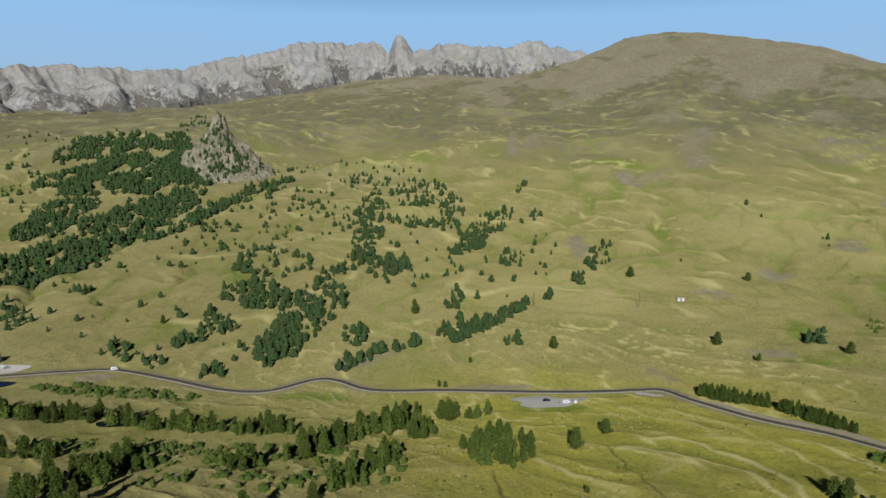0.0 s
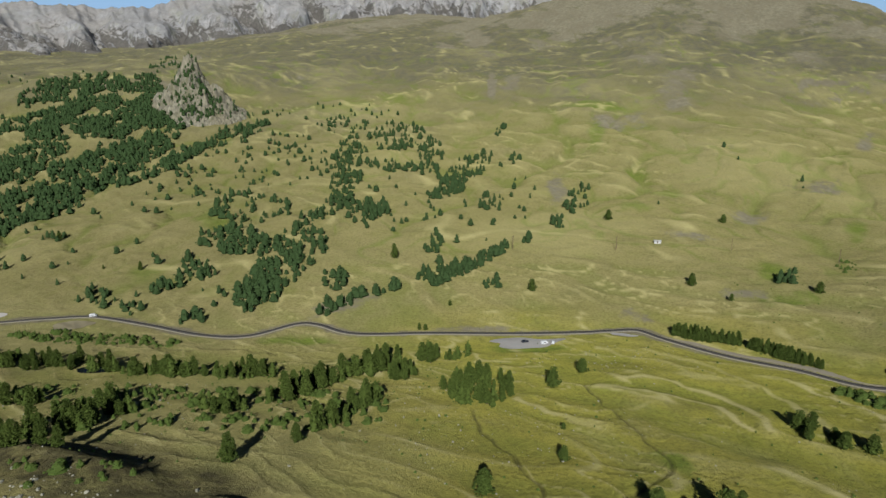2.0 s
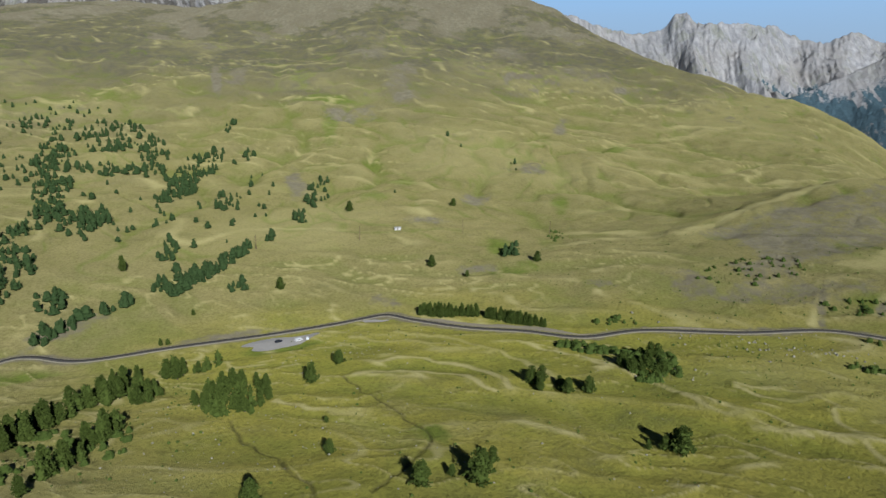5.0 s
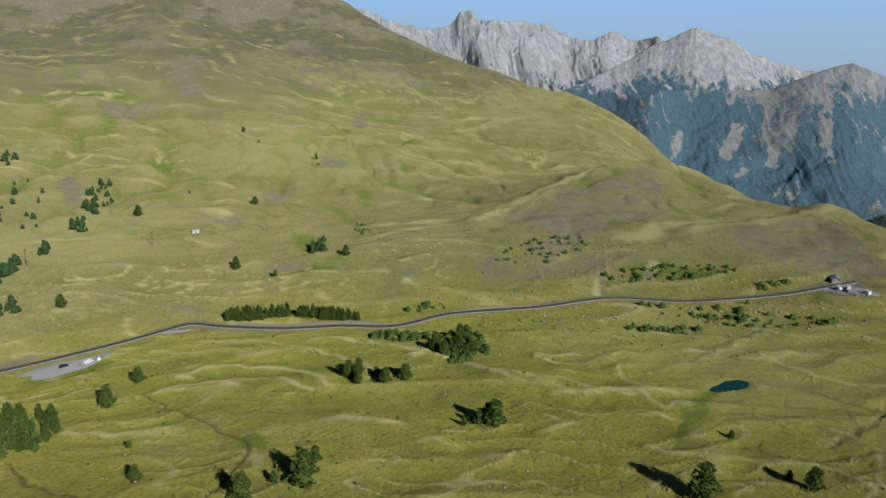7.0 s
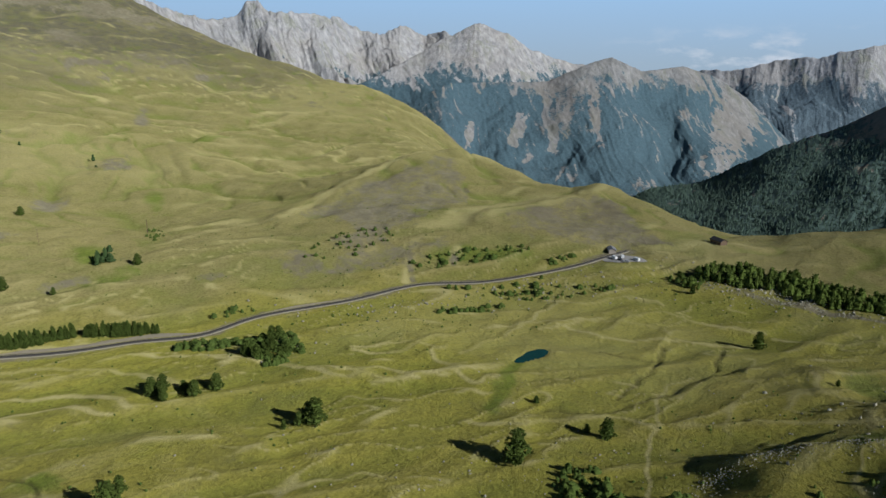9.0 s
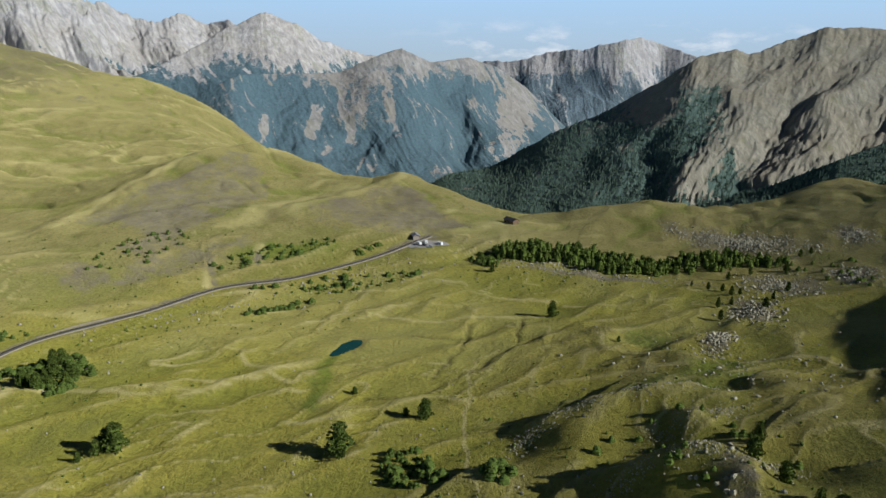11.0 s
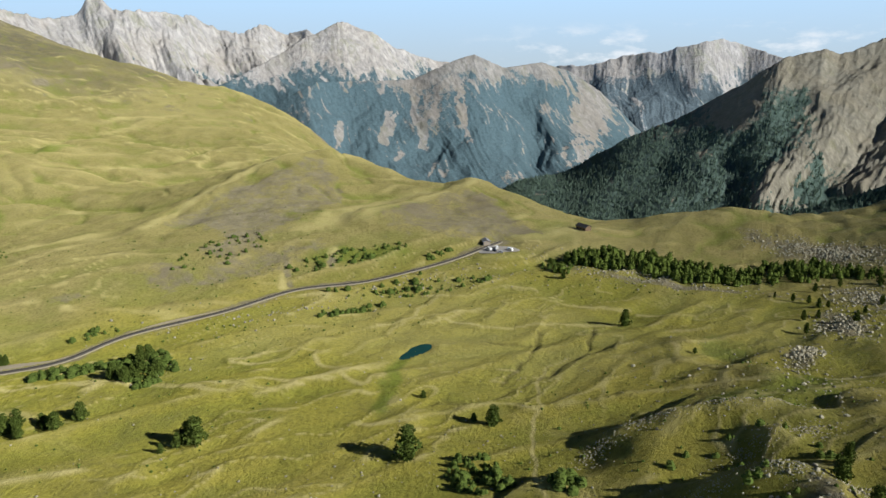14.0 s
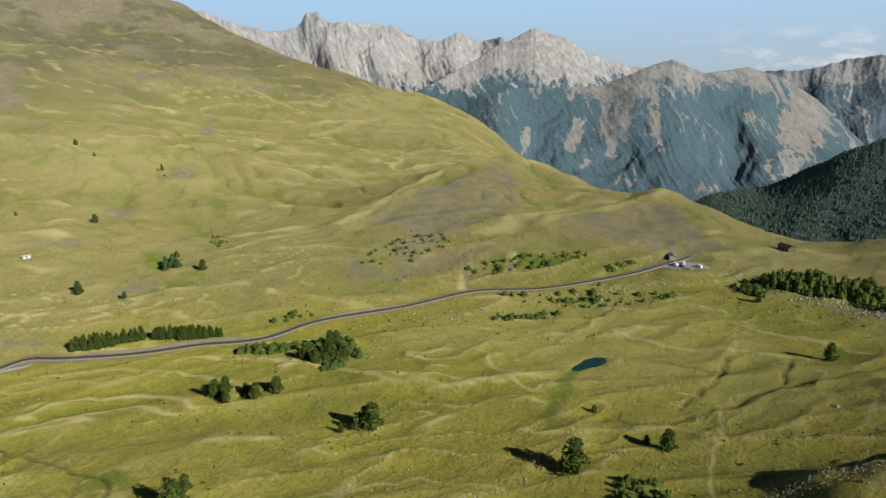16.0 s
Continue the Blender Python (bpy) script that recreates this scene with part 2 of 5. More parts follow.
def lobes(x, y):
    """Long soil ridges that run from north-west to south-east: fine ones below, broad ones above."""
    bend = 16 * fbm(x / 130, y / 130, 2, 5)
    p, q = 0.79 * x - 0.62 * y, 0.62 * x + 0.79 * y + bend
    near = ridged(p / 110, q / 30 + 0.25 * grad_noise(p / 60, q / 40, 7), 2, 21, 0.35)
    twist = 55 * fbm(x / 330, y / 330, 3, 6)
    wide = ridged((p + twist) / 200, (q + twist) / 85, 3, 41, 0.42)
    return near, wide


def terraces(x, y):
    """Thin crests of small turf lobes, 1 on the crest."""
    bend = 9 * fbm(x / 45, y / 45, 3, 9)
    p, q = 0.84 * x - 0.54 * y, 0.54 * x + 0.84 * y + bend
    return (1 - np.abs(grad_noise(p / 62, q / 15, 29))).clip(0, 1) ** 4


def veins(x, y):
    """1 along the damp runnels of the slope."""
    wx, wy = 0.5 * fbm(x / 150, y / 150, 3, 101), 0.5 * fbm(x / 150 + 9, y / 150, 3, 103)
    n = np.minimum(np.abs(grad_noise(x / 190 + wx, y / 260 + wy, 99)), np.abs(grad_noise(x / 90 + wx, y / 130 + wy, 107)) * 1.4)
    return 1 - step(0.01, 0.07, n)


def moraine(x, y, line, height, steep, gentle):
    """A ridge along a line, steep to the north and gentle to the south."""
    line = spline([(*p, 0) for p in line], 3.0)
    dist, index = nearest(x, y, line)
    along = np.gradient(line[:, :2], axis=0)
    side = (x - line[index, 0]) * -along[index, 1] + (y - line[index, 1]) * along[index, 0]
    ends = np.minimum(np.hypot(x - line[0, 0], y - line[0, 1]), np.hypot(x - line[-1, 0], y - line[-1, 1]))
    rise = np.where(side > 0, np.exp(-((dist / steep) ** 2)), np.exp(-((dist / gentle) ** 2)))
    return height * rise * step(2, 26, ends) * (1 + 0.25 * grad_noise(x / 17, y / 17, 77))


def crease(x, y, line, width):
    """1 on a line, falling to 0 at its width."""
    line = spline([(*p, 0) for p in line], 1.5)
    wob = 2.0 * grad_noise(x / 11, y / 11, 91)
    return 1 - step(width * 0.3, width, nearest(x + wob, y + wob, line)[0])


def land(x, y):
    """Height of the ground without the road."""
    x, y = np.asarray(x, float), np.asarray(y, float)
    r = np.hypot(x, y)
    z = smooth_land(x, y)
    near, wide = lobes(x, y)
    far = step(430, 760, r)
    east = (0.35 + 0.65 * step(-20, 130, x)) * (1 - 0.6 * step(330, 420, x) * step(0, -80, y))
    z = z + (1 - far) * east * 2.9 * (near - 0.42) * step(90, 170, r)
    z = z + far * (3.0 + 2.5 * step(600, 1300, r)) * (wide - 0.42)
    z = z + (1 - far) * 0.9 * (terraces(x, y) - 0.3) * step(110, 170, r) * step(-0.5, 0.3, fbm(x / 90, y / 90, 2, 19))
    z = z + far * 2.4 * (terraces(x * 0.45, y * 0.45) - 0.3) * step(650, 850, r) * (1 - step(1300, 1600, r)) * step(-0.2, 0.4, fbm(x / 220, y / 220, 2, 27))
    z = z + (0.9 + 2.3 * far) * fbm(x / 60, y / 60, 3, 11) + (0.25 + 0.25 * far) * fbm(x / 13, y / 13, 2, 15) - 1.8 * far * veins(x, y)
    # knolls on the pass
    pass_side = step(430, 480, r) * (1 - step(740, 820, r)) * step(0.14, -0.05, y / r) * step(0.6, 0.8, x / r)
    z = z + pass_side * (1.3 * fbm(x / 45, y / 34, 2, 95) + 1.0 * (ridged(x / 40, y / 30, 2, 97) - 0.4))
    # gullies that run down the big slope
    across, down = 0.94 * x - 0.34 * y, 0.34 * x + 0.94 * y
    cut = ridged(across / 420 + 0.3 * fbm(x / 400, y / 400, 2, 33), down / 1300, 4, 31, 0.42)
    z = z + 38 * (cut - 0.40) * step(850, 1700, r) * (1 - 0.45 * step(1900, 2300, r))
    # rounded spurs between ravines on the lower and middle slope
    wx, wy = 0.5 * fbm(x / 260, y / 260, 3, 63), 0.5 * fbm(x / 260 + 7, y / 260, 3, 65)
    big = (1 - np.abs(grad_noise(across / 230 + wx, down / 620 + wy, 67))).clip(0, 1)
    small = (1 - np.abs(grad_noise(across / 90 + 1.4 * wx, down / 260 + wy, 69))).clip(0, 1)
    on = step(500, 760, r) * step(-0.5, 0.1, y / r)
    z = z - on * (9 * (big**5 - 0.22) + 3.2 * (small**5 - 0.22)) * (1 - 0.55 * step(850, 1300, r))
    for line, height in zip(MORAINES, (7.5, 4.5, 9.5, 5.0, 3.0, 4.5)):
        z = z + moraine(x, y, line, height, 8.0, 22.0)
    for line in CRESTS:
        z = z + 0.7 * crease(x, y, line, 6.0)
    for line in HILL_CRESTS:
        z = z + 3.0 * crease(x, y, line, 24.0)
    for line in BROOKS:
        z = z - 0.6 * crease(x, y, line, 1.4)
    for line in DITCHES:
        z = z - 0.6 * crease(x, y, line, 2.0)
    for line in SCARPS:
        z = z + moraine(x, y, line, 1.3, 6.0, 14.0)
    return z


def ground_height(x, y):
    """Height of the ground, with the bench of the road, the gravel yards and the bed of the pond cut into it."""
    x, y = np.asarray(x, float), np.asarray(y, float)
    z = land(x, y)
    for cx, cy, cz, reach in YARDS:
        z = z + (cz - z) * (1 - step(reach, reach + 12, np.hypot(x - cx, y - cy)))
    dist, index = nearest(x, y, ROAD)
    z = z + (ROAD[index, 2] - 0.12 - z) * (1 - step(4.6, 15, dist))
    shore = pond_shape(x, y)
    z = z + (POND[2] + 0.25 - z) * (1 - step(1.0, 1.7, shore))
    return z - 1.0 * (1 - step(0.75, 1.08, shore))

# ---- materials ----
def material(name, rough=0.9, metal=0.0):
    m = bpy.data.materials.new(name)
    m.use_nodes = True
    shader = m.node_tree.nodes["Principled BSDF"]
    shader.inputs["Roughness"].default_value, shader.inputs["Metallic"].default_value = rough, metal
    shader.inputs["Specular IOR Level"].default_value = 0.25
    return m, m.node_tree.nodes, m.node_tree.links, shader


class Tree:
    """Small helpers to wire a node material."""

    def __init__(self, name, rough=0.9, metal=0.0):
        self.mat, self.n, self.l, self.shader = material(name, rough, metal)
        self.where = self.n.new("ShaderNodeNewGeometry").outputs["Position"]

    def put(self, socket, value):
        if hasattr(value, "is_linked"):
            self.l.new(value, socket)
        else:
            socket.default_value = value

    def noise(self, size, detail=4.0, rough=0.55, stretch=(1, 1, 1), warp=0.0):
        m = self.n.new("ShaderNodeMapping")
        m.inputs["Scale"].default_value = [s / size for s in stretch]
        self.l.new(self.where, m.inputs["Vector"])
        t = self.n.new("ShaderNodeTexNoise")
        t.inputs["Scale"].default_value, t.inputs["Detail"].default_value, t.inputs["Roughness"].default_value = 1.0, detail, rough
        t.inputs["Distortion"].default_value = warp
        self.l.new(m.outputs["Vector"], t.inputs["Vector"])
        return t.outputs["Fac"]

    def ramp(self, fac, low, high, a=0.0, b=1.0):
        r = self.n.new("ShaderNodeMapRange")
        r.interpolation_type = "SMOOTHSTEP"
        for key, v in (("From Min", low), ("From Max", high), ("To Min", a), ("To Max", b)):
            r.inputs[key].default_value = v
        self.put(r.inputs["Value"], fac)
        return r.outputs["Result"]

    def math(self, op, a, b=0.0):
        m = self.n.new("ShaderNodeMath")
        m.operation = op
        self.put(m.inputs[0], a), self.put(m.inputs[1], b)
        return m.outputs[0]

    def mix(self, fac, a, b, mode="MIX"):
        m = self.n.new("ShaderNodeMix")
        m.data_type, m.blend_type = "RGBA", mode
        self.put(m.inputs["Factor"], fac)
        self.put(m.inputs["A"], a if hasattr(a, "is_linked") else (*a, 1)), self.put(m.inputs["B"], b if hasattr(b, "is_linked") else (*b, 1))
        return m.outputs["Result"]

    def attribute(self, name):
        a = self.n.new("ShaderNodeAttribute")
        a.attribute_name = name
        return a

    def random(self):
        return self.n.new("ShaderNodeObjectInfo").outputs["Random"]

    def island(self):
        return self.n.new("ShaderNodeNewGeometry").outputs["Random Per Island"]

    def bump(self, height, strength=0.5, distance=1.0):
        b = self.n.new("ShaderNodeBump")
        b.inputs["Strength"].default_value, b.inputs["Distance"].default_value = strength, distance
        self.l.new(height, b.inputs["Height"])
        self.l.new(b.outputs["Normal"], self.shader.inputs["Normal"])

    def done(self, colour, rough=None):
        self.put(self.shader.inputs["Base Color"], colour if hasattr(colour, "is_linked") else (*colour, 1))
        if rough is not None:
            self.put(self.shader.inputs["Roughness"], rough)
        return self.mat


def meadow_material():
    t = Tree("alpine_grass", 0.95)
    t.shader.inputs["Specular IOR Level"].default_value = 0.1
    t.shader.inputs["Diffuse Roughness"].default_value = 1.0
    big, mid, fine = t.noise(160, 4), t.noise(20, 6, 0.62, warp=0.6), t.noise(1.8, 6, 0.72)
    speck = t.noise(5.5, 5, 0.7)
    xyz = t.n.new("ShaderNodeSeparateXYZ")
    t.l.new(t.where, xyz.inputs[0])
    level = t.math("ADD", xyz.outputs["Z"], t.math("MULTIPLY", t.math("SUBTRACT", big, 0.5), 200))
    # hay meadow in the valley, thin dry turf on the slopes, brown heath high up
    grass = t.mix(t.ramp(big, 0.35, 0.65), (0.305, 0.286, 0.050), (0.325, 0.290, 0.058))
    grass = t.mix(t.attribute("turf").outputs["Fac"], grass, t.mix(t.ramp(big, 0.35, 0.65), (0.268, 0.236, 0.094), (0.296, 0.256, 0.104)))
    grass = t.mix(t.ramp(level, 50, 200, 0, 0.95), grass, t.mix(t.ramp(mid, 0.35, 0.65), (0.116, 0.106, 0.080), (0.160, 0.140, 0.092)))
    grass = t.mix(t.ramp(mid, 0.40, 0.70, 0, 0.3), grass, (0.190, 0.196, 0.040))
    # tufts, bare spots and bleached straw in patches of all sizes
    patchy, straw = t.noise(34, 9, 0.72, warp=0.5), t.noise(70, 9, 0.7, warp=0.8)
    grass = t.mix(t.ramp(patchy, 0.50, 0.66, 0, 0.4), grass, (0.150, 0.140, 0.050))
    grass = t.mix(t.math("MULTIPLY", t.ramp(straw, 0.53, 0.66, 0, 0.35), t.ramp(level, 40, 180, 1.0, 0.1)), grass, (0.400, 0.350, 0.140))
    grass = t.mix(t.ramp(speck, 0.50, 0.72, 0, 0.24), grass, (0.104, 0.108, 0.022))
    cover = t.n.new("ShaderNodeSeparateColor")
    attr = t.attribute("cover")
    t.l.new(attr.outputs["Color"], cover.inputs["Color"])
    lush = t.math("MULTIPLY", cover.outputs["Green"], t.ramp(mid, 0.25, 0.6, 0.45, 0.9))
    grass = t.mix(lush, grass, t.mix(speck, (0.180, 0.232, 0.032), (0.110, 0.150, 0.022)))
    dry = t.math("MULTIPLY", cover.outputs["Blue"], t.ramp(mid, 0.25, 0.6, 0.6, 0.95))
    grass = t.mix(t.ramp(fine, 0.42, 0.68, 0, 0.45), grass, (0.080, 0.078, 0.020))
    grass = t.mix(dry, grass, t.mix(fine, (0.54, 0.475, 0.21), (0.37, 0.33, 0.135)))
    shale = t.mix(t.ramp(t.noise(8, 7, 0.68, stretch=(1, 1, 0.12)), 0.25, 0.75), (0.158, 0.141, 0.090), (0.268, 0.238, 0.154))
    shale = t.mix(t.ramp(t.noise(60, 4), 0.4, 0.65, 0, 0.6), shale, (0.175, 0.150, 0.095))
    edge = t.math("ADD", t.math("MULTIPLY", t.math("SUBTRACT", patchy, 0.5), 1.5), t.math("MULTIPLY", t.math("SUBTRACT", speck, 0.5), 0.9))
    bare = t.ramp(t.math("ADD", cover.outputs["Red"], edge), 0.22, 0.74)
    colour = t.mix(bare, grass, shale)
    colour = t.mix(t.math("MULTIPLY", attr.outputs["Alpha"], t.ramp(speck, 0.3, 0.6, 0.5, 0.95)), colour, (0.045, 0.038, 0.022))
    t.bump(t.math("ADD", t.math("MULTIPLY", fine, 1.0), t.math("MULTIPLY", t.math("ADD", mid, speck), 0.55)), 0.8, 1.6)
    return t.done(colour)


def rock_material(name, low, high, wood=None, size=60.0):
    """Mountain rock in two tones; wood: the colour of the forest on its lower parts, blued for haze on far ranges."""
    t = Tree(name, 0.92)
    big, mid, fine = t.noise(size * 4, 5, 0.6), t.noise(size, 6, 0.65, stretch=(1, 1, 0.35), warp=0.8), t.noise(size / 6, 5, 0.7)
    rock = t.mix(t.ramp(mid, 0.3, 0.7), low, high)
    rock = t.mix(t.ramp(big, 0.4, 0.65, 0, 0.6), rock, [0.5 * (a + b) * c for a, b, c in zip(low, high, (0.95, 0.90, 0.82))])
    facing = t.n.new("ShaderNodeSeparateXYZ")
    t.l.new(t.n.new("ShaderNodeNewGeometry").outputs["Normal"], facing.inputs[0])
    gentle = t.ramp(t.math("ADD", facing.outputs["Z"], t.math("MULTIPLY", t.math("SUBTRACT", mid, 0.5), 0.35)), 0.62, 0.85)
    scree = t.mix(t.ramp(big, 0.35, 0.65), [0.55 * a + 0.45 * b for a, b in zip(low, high)], [0.5 * (a + b) * c for a, b, c in zip(low, high, (1.0, 0.95, 0.88))])
    runs = t.noise(size / 2.5, 6, 0.62, stretch=(1, 1, 0.12), warp=0.4)
    rock = t.mix(t.ramp(runs, 0.46, 0.64, 0, 0.55), rock, [0.62 * v for v in low])
    rock = t.mix(t.ramp(runs, 0.46, 0.34, 0, 0.5), rock, [min(1, 1.2 * v) for v in high])
    rock = t.mix(t.ramp(fine, 0.3, 0.75, 0, 0.3), rock, [0.7 * v for v in low])
    turf = t.noise(size * 1.3, 7, 0.66, stretch=(1, 1, 0.3), warp=0.7)
    rock = t.mix(t.ramp(turf, 0.50, 0.62, 0, 0.55), rock, [v * c for v, c in zip(low, (0.85, 0.88, 0.62))])
    rock = t.mix(t.math("MULTIPLY", gentle, 0.6), rock, scree)
    if wood:
        streak = t.noise(size * 0.5, 6, 0.65, stretch=(1, 1, 0.25))
        edge = t.math("ADD", t.math("MULTIPLY", t.math("SUBTRACT", streak, 0.5), 1.3), t.math("MULTIPLY", t.math("SUBTRACT", fine, 0.5), 1.3))
        trees = t.ramp(t.math("ADD", t.attribute("woods").outputs["Fac"], edge), 0.25, 0.75)
        # contrast of the forest colour cut to stand in for haze
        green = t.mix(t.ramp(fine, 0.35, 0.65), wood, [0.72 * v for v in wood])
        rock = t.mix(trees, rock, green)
    ribs = t.noise(size * 0.6, 8, 0.68, stretch=(1, 1, 0.16), warp=0.4)
    rock_relief = t.math("ADD", t.math("MULTIPLY", fine, 0.5), t.math("ADD", mid, t.math("MULTIPLY", ribs, 1.2)))
    t.bump(rock_relief, 0.7, size / 6)
    return t.done(rock)


GRASS = meadow_material()
VERGE = Tree("stony_verge", 0.95)
VERGE = VERGE.done(VERGE.mix(VERGE.noise(3, 6, 0.7), (0.31, 0.275, 0.185), (0.52, 0.465, 0.35)))
ASPHALT = Tree("asphalt", 1.0)
ASPHALT.shader.inputs["Specular IOR Level"].default_value = 0.0
ASPHALT = ASPHALT.done(ASPHALT.mix(ASPHALT.noise(3, 4), (0.090, 0.084, 0.074), (0.130, 0.122, 0.108)))
GRAVEL = Tree("gravel", 0.95)
GRAVEL = GRAVEL.done(GRAVEL.mix(GRAVEL.noise(4, 6, 0.7), (0.44, 0.41, 0.36), (0.62, 0.58, 0.52)))

YARD_GRAVEL = Tree("grey_gravel", 0.95)
YARD_GRAVEL = YARD_GRAVEL.done(YARD_GRAVEL.mix(YARD_GRAVEL.noise(4, 6, 0.7), (0.27, 0.26, 0.24), (0.41, 0.39, 0.36)))


def foliage_material(name, dark, light):
    t = Tree(name, 0.85)
    t.shader.inputs["Specular IOR Level"].default_value = 0.06
    tone = t.mix(t.math("ADD", t.math("MULTIPLY", t.random(), 0.55), t.math("MULTIPLY", t.island(), 0.45)), dark, light)
    return t.done(t.mix(t.noise(1.1, 3), tone, [1.25 * v for v in light]))


NEEDLES = foliage_material("pine_needles", (0.028, 0.049, 0.010), (0.086, 0.117, 0.024))
FAR_NEEDLES = foliage_material("forest_needles", (0.017, 0.036, 0.013), (0.054, 0.087, 0.029))
LIGHT_NEEDLES = foliage_material("sunlit_needles", (0.032, 0.056, 0.012), (0.086, 0.118, 0.024))
# needles of the mountain forests, blued and lightened to imitate haze
HAZY_NEEDLES = foliage_material("hazy_needles", (0.056, 0.092, 0.076), (0.104, 0.152, 0.118))
LEAVES = foliage_material("shrub_leaves", (0.034, 0.060, 0.012), (0.085, 0.120, 0.026))
BARK = Tree("bark", 0.95)
BARK = BARK.done(BARK.mix(BARK.noise(0.3, 4), (0.06, 0.045, 0.035), (0.16, 0.125, 0.10)))
STONE = Tree("boulder_stone", 0.9)
STONE = STONE.done(STONE.mix(STONE.ramp(STONE.math("ADD", STONE.noise(1.2, 5), STONE.math("MULTIPLY", STONE.random(), 0.3)), 0.35, 0.9), (0.21, 0.20, 0.145), (0.44, 0.415, 0.31)))


def plain(name, colour, rough=0.6, metal=0.0, vary=0.15, size=1.5):
    t = Tree(name, rough, metal)
    return t.done(t.mix(t.noise(size, 4), [v * (1 - vary) for v in colour], [min(1, v * (1 + vary)) for v in colour]))

# ---- mesh helpers ----
def mesh_from(name, verts, faces, mat, smooth=True):
    me = bpy.data.meshes.new(name)
    verts, faces = np.asarray(verts, np.float32), np.asarray(faces, np.int32)
    me.vertices.add(len(verts)), me.loops.add(faces.size), me.polygons.add(len(faces))
    me.vertices.foreach_set("co", verts.ravel())
    me.loops.foreach_set("vertex_index", faces.ravel())
    me.polygons.foreach_set("loop_start", np.arange(0, faces.size, faces.shape[1], dtype=np.int32))
    me.update(calc_edges=True)
    me.validate()
    me.polygons.foreach_set("use_smooth", np.full(len(me.polygons), smooth))
    me.materials.append(mat)
    return me


def grid_faces(rows, cols, closed=False):
    i = np.arange(rows * cols).reshape(rows, cols)
    if closed:
        i = np.c_[i, i[:, :1]]
    return np.stack([i[:-1, :-1], i[:-1, 1:], i[1:, 1:], i[1:, :-1]], -1).reshape(-1, 4)


# ---- patches of ground: centre, and two half axes (x, y, ax, ay, bx, by) ----
SHALE_HILL = [(359, 275, 39, -27, -15, -13), (320, 312, 13, -12, -15, -15), (270, 345, 8, -8, -5, -6), (367, 254, 2, -2, -25, -19), (383, 228, 2, -2, -10, -6), (468, 205, 18, -16, -19, -9), (373, 302, 16, -18, -15, -12), (213, 414, 17, -5, -3, -6), (138, 397, 11, -9, -4, -9)]
SHALE_SLOPE = [(834, 1614, 71, -17, -32, -68), (638, 1593, 41, 3, -19, -53), (721, 1568, 50, 7, -37, -86), (764, 1330, 45, -10, -38, -70), (427, 1135, 21, -1, -35, -99), (297, 1713, 21, -24, -14, -82), (944, 1503, 63, -20, -37, -63), (446, 1348, 42, -8, -16, -51), (285, 995, 23, -7, -12, -46), (-52, 433, 21, 9, 2, -10), (43, 391, 38, -2, 0, -4)]
SHALE_MID = [(434, 693, 23, -5, -18, -28), (612, 899, 16, 4, -51, -75), (313, 609, 17, -5, -10, -19), (227, 539, 17, -9, -3, -8), (171, 1266, 17, -6, -10, -63), (466, 1223, 35, 0, -21, -52), (412, 1065, 26, -2, -15, -36), (319, 1004, 21, -7, -12, -34), (146, 697, 10, -6, -10, -43), (150, 713, 11, 6, -9, -60)]
PALE_ROCK = [(152, 1843, 39, -29, -8, -101), (328, 1917, 31, -40, -7, -45), (138, 1280, 9, -3, -10, -97), (71, 1695, 27, -10, -2, -55)]
GRASS_BAND = [(413, 292), (453, 270), (536, 272), (581, 249), (572, 218), (597, 201), (561, 208), (522, 223), (498, 242), (451, 243), (423, 262)]
TALUS = [(296, -50, 10, -8, -16, 0), (148, -33, -2, -5, -11, 2), (427, 5, -3, -56, -7, 0), (534, -95, -20, -47, -23, 3), (365, -77, -4, -14, -30, 6), (422, -100, -11, -23, -29, 6), (442, -144, -11, -12, -21, 6), (530, -171, -11, -13, -19, 5)]
LUSH = [(-200, 649, 18, -3, 11, -36), (61, 355, 19, -1, -1, -7), (-74, 381, 20, -1, 1, -7), (91, 209, 5, -6, -3, -6), (227, 113, 1, -3, -13, -6), (396, 221, 13, -28, -10, -6), (408, 201, 11, -16, -10, -5), (308, -22, -5, -12, -17, 1), (243, -34, 22, -27, -16, 0), (248, 927, 9, -5, -18, -60), (292, 1073, 46, -16, -7, -23), (254, 763, 10, -5, -6, -17), (211, 633, 12, -6, -5, -15), (256, 677, 16, -7, -5, -14), (444, 793, 9, -2, -13, -23)]
LUSH += [(387, 564, 7, -4, -16, -24), (605, 752, 37, 0, -12, -15), (253, 448, 9, -7, -10, -17), (249, 400, 6, -6, -4, -6), (233, 397, 15, -4, -5, -9)]
SHALE_FACES = [[(381, 383), (438, 397), (480, 391), (546, 387), (604, 373), (597, 351), (557, 318), (500, 287), (442, 279), (407, 293), (371, 298), (392, 332), (406, 374)], [(456, 236), (488, 228), (530, 206), (570, 197), (565, 170), (510, 126), (497, 102), (468, 137), (452, 174), (448, 208)], [(340, 337), (331, 317), (305, 283), (313, 302), (322, 325)]]

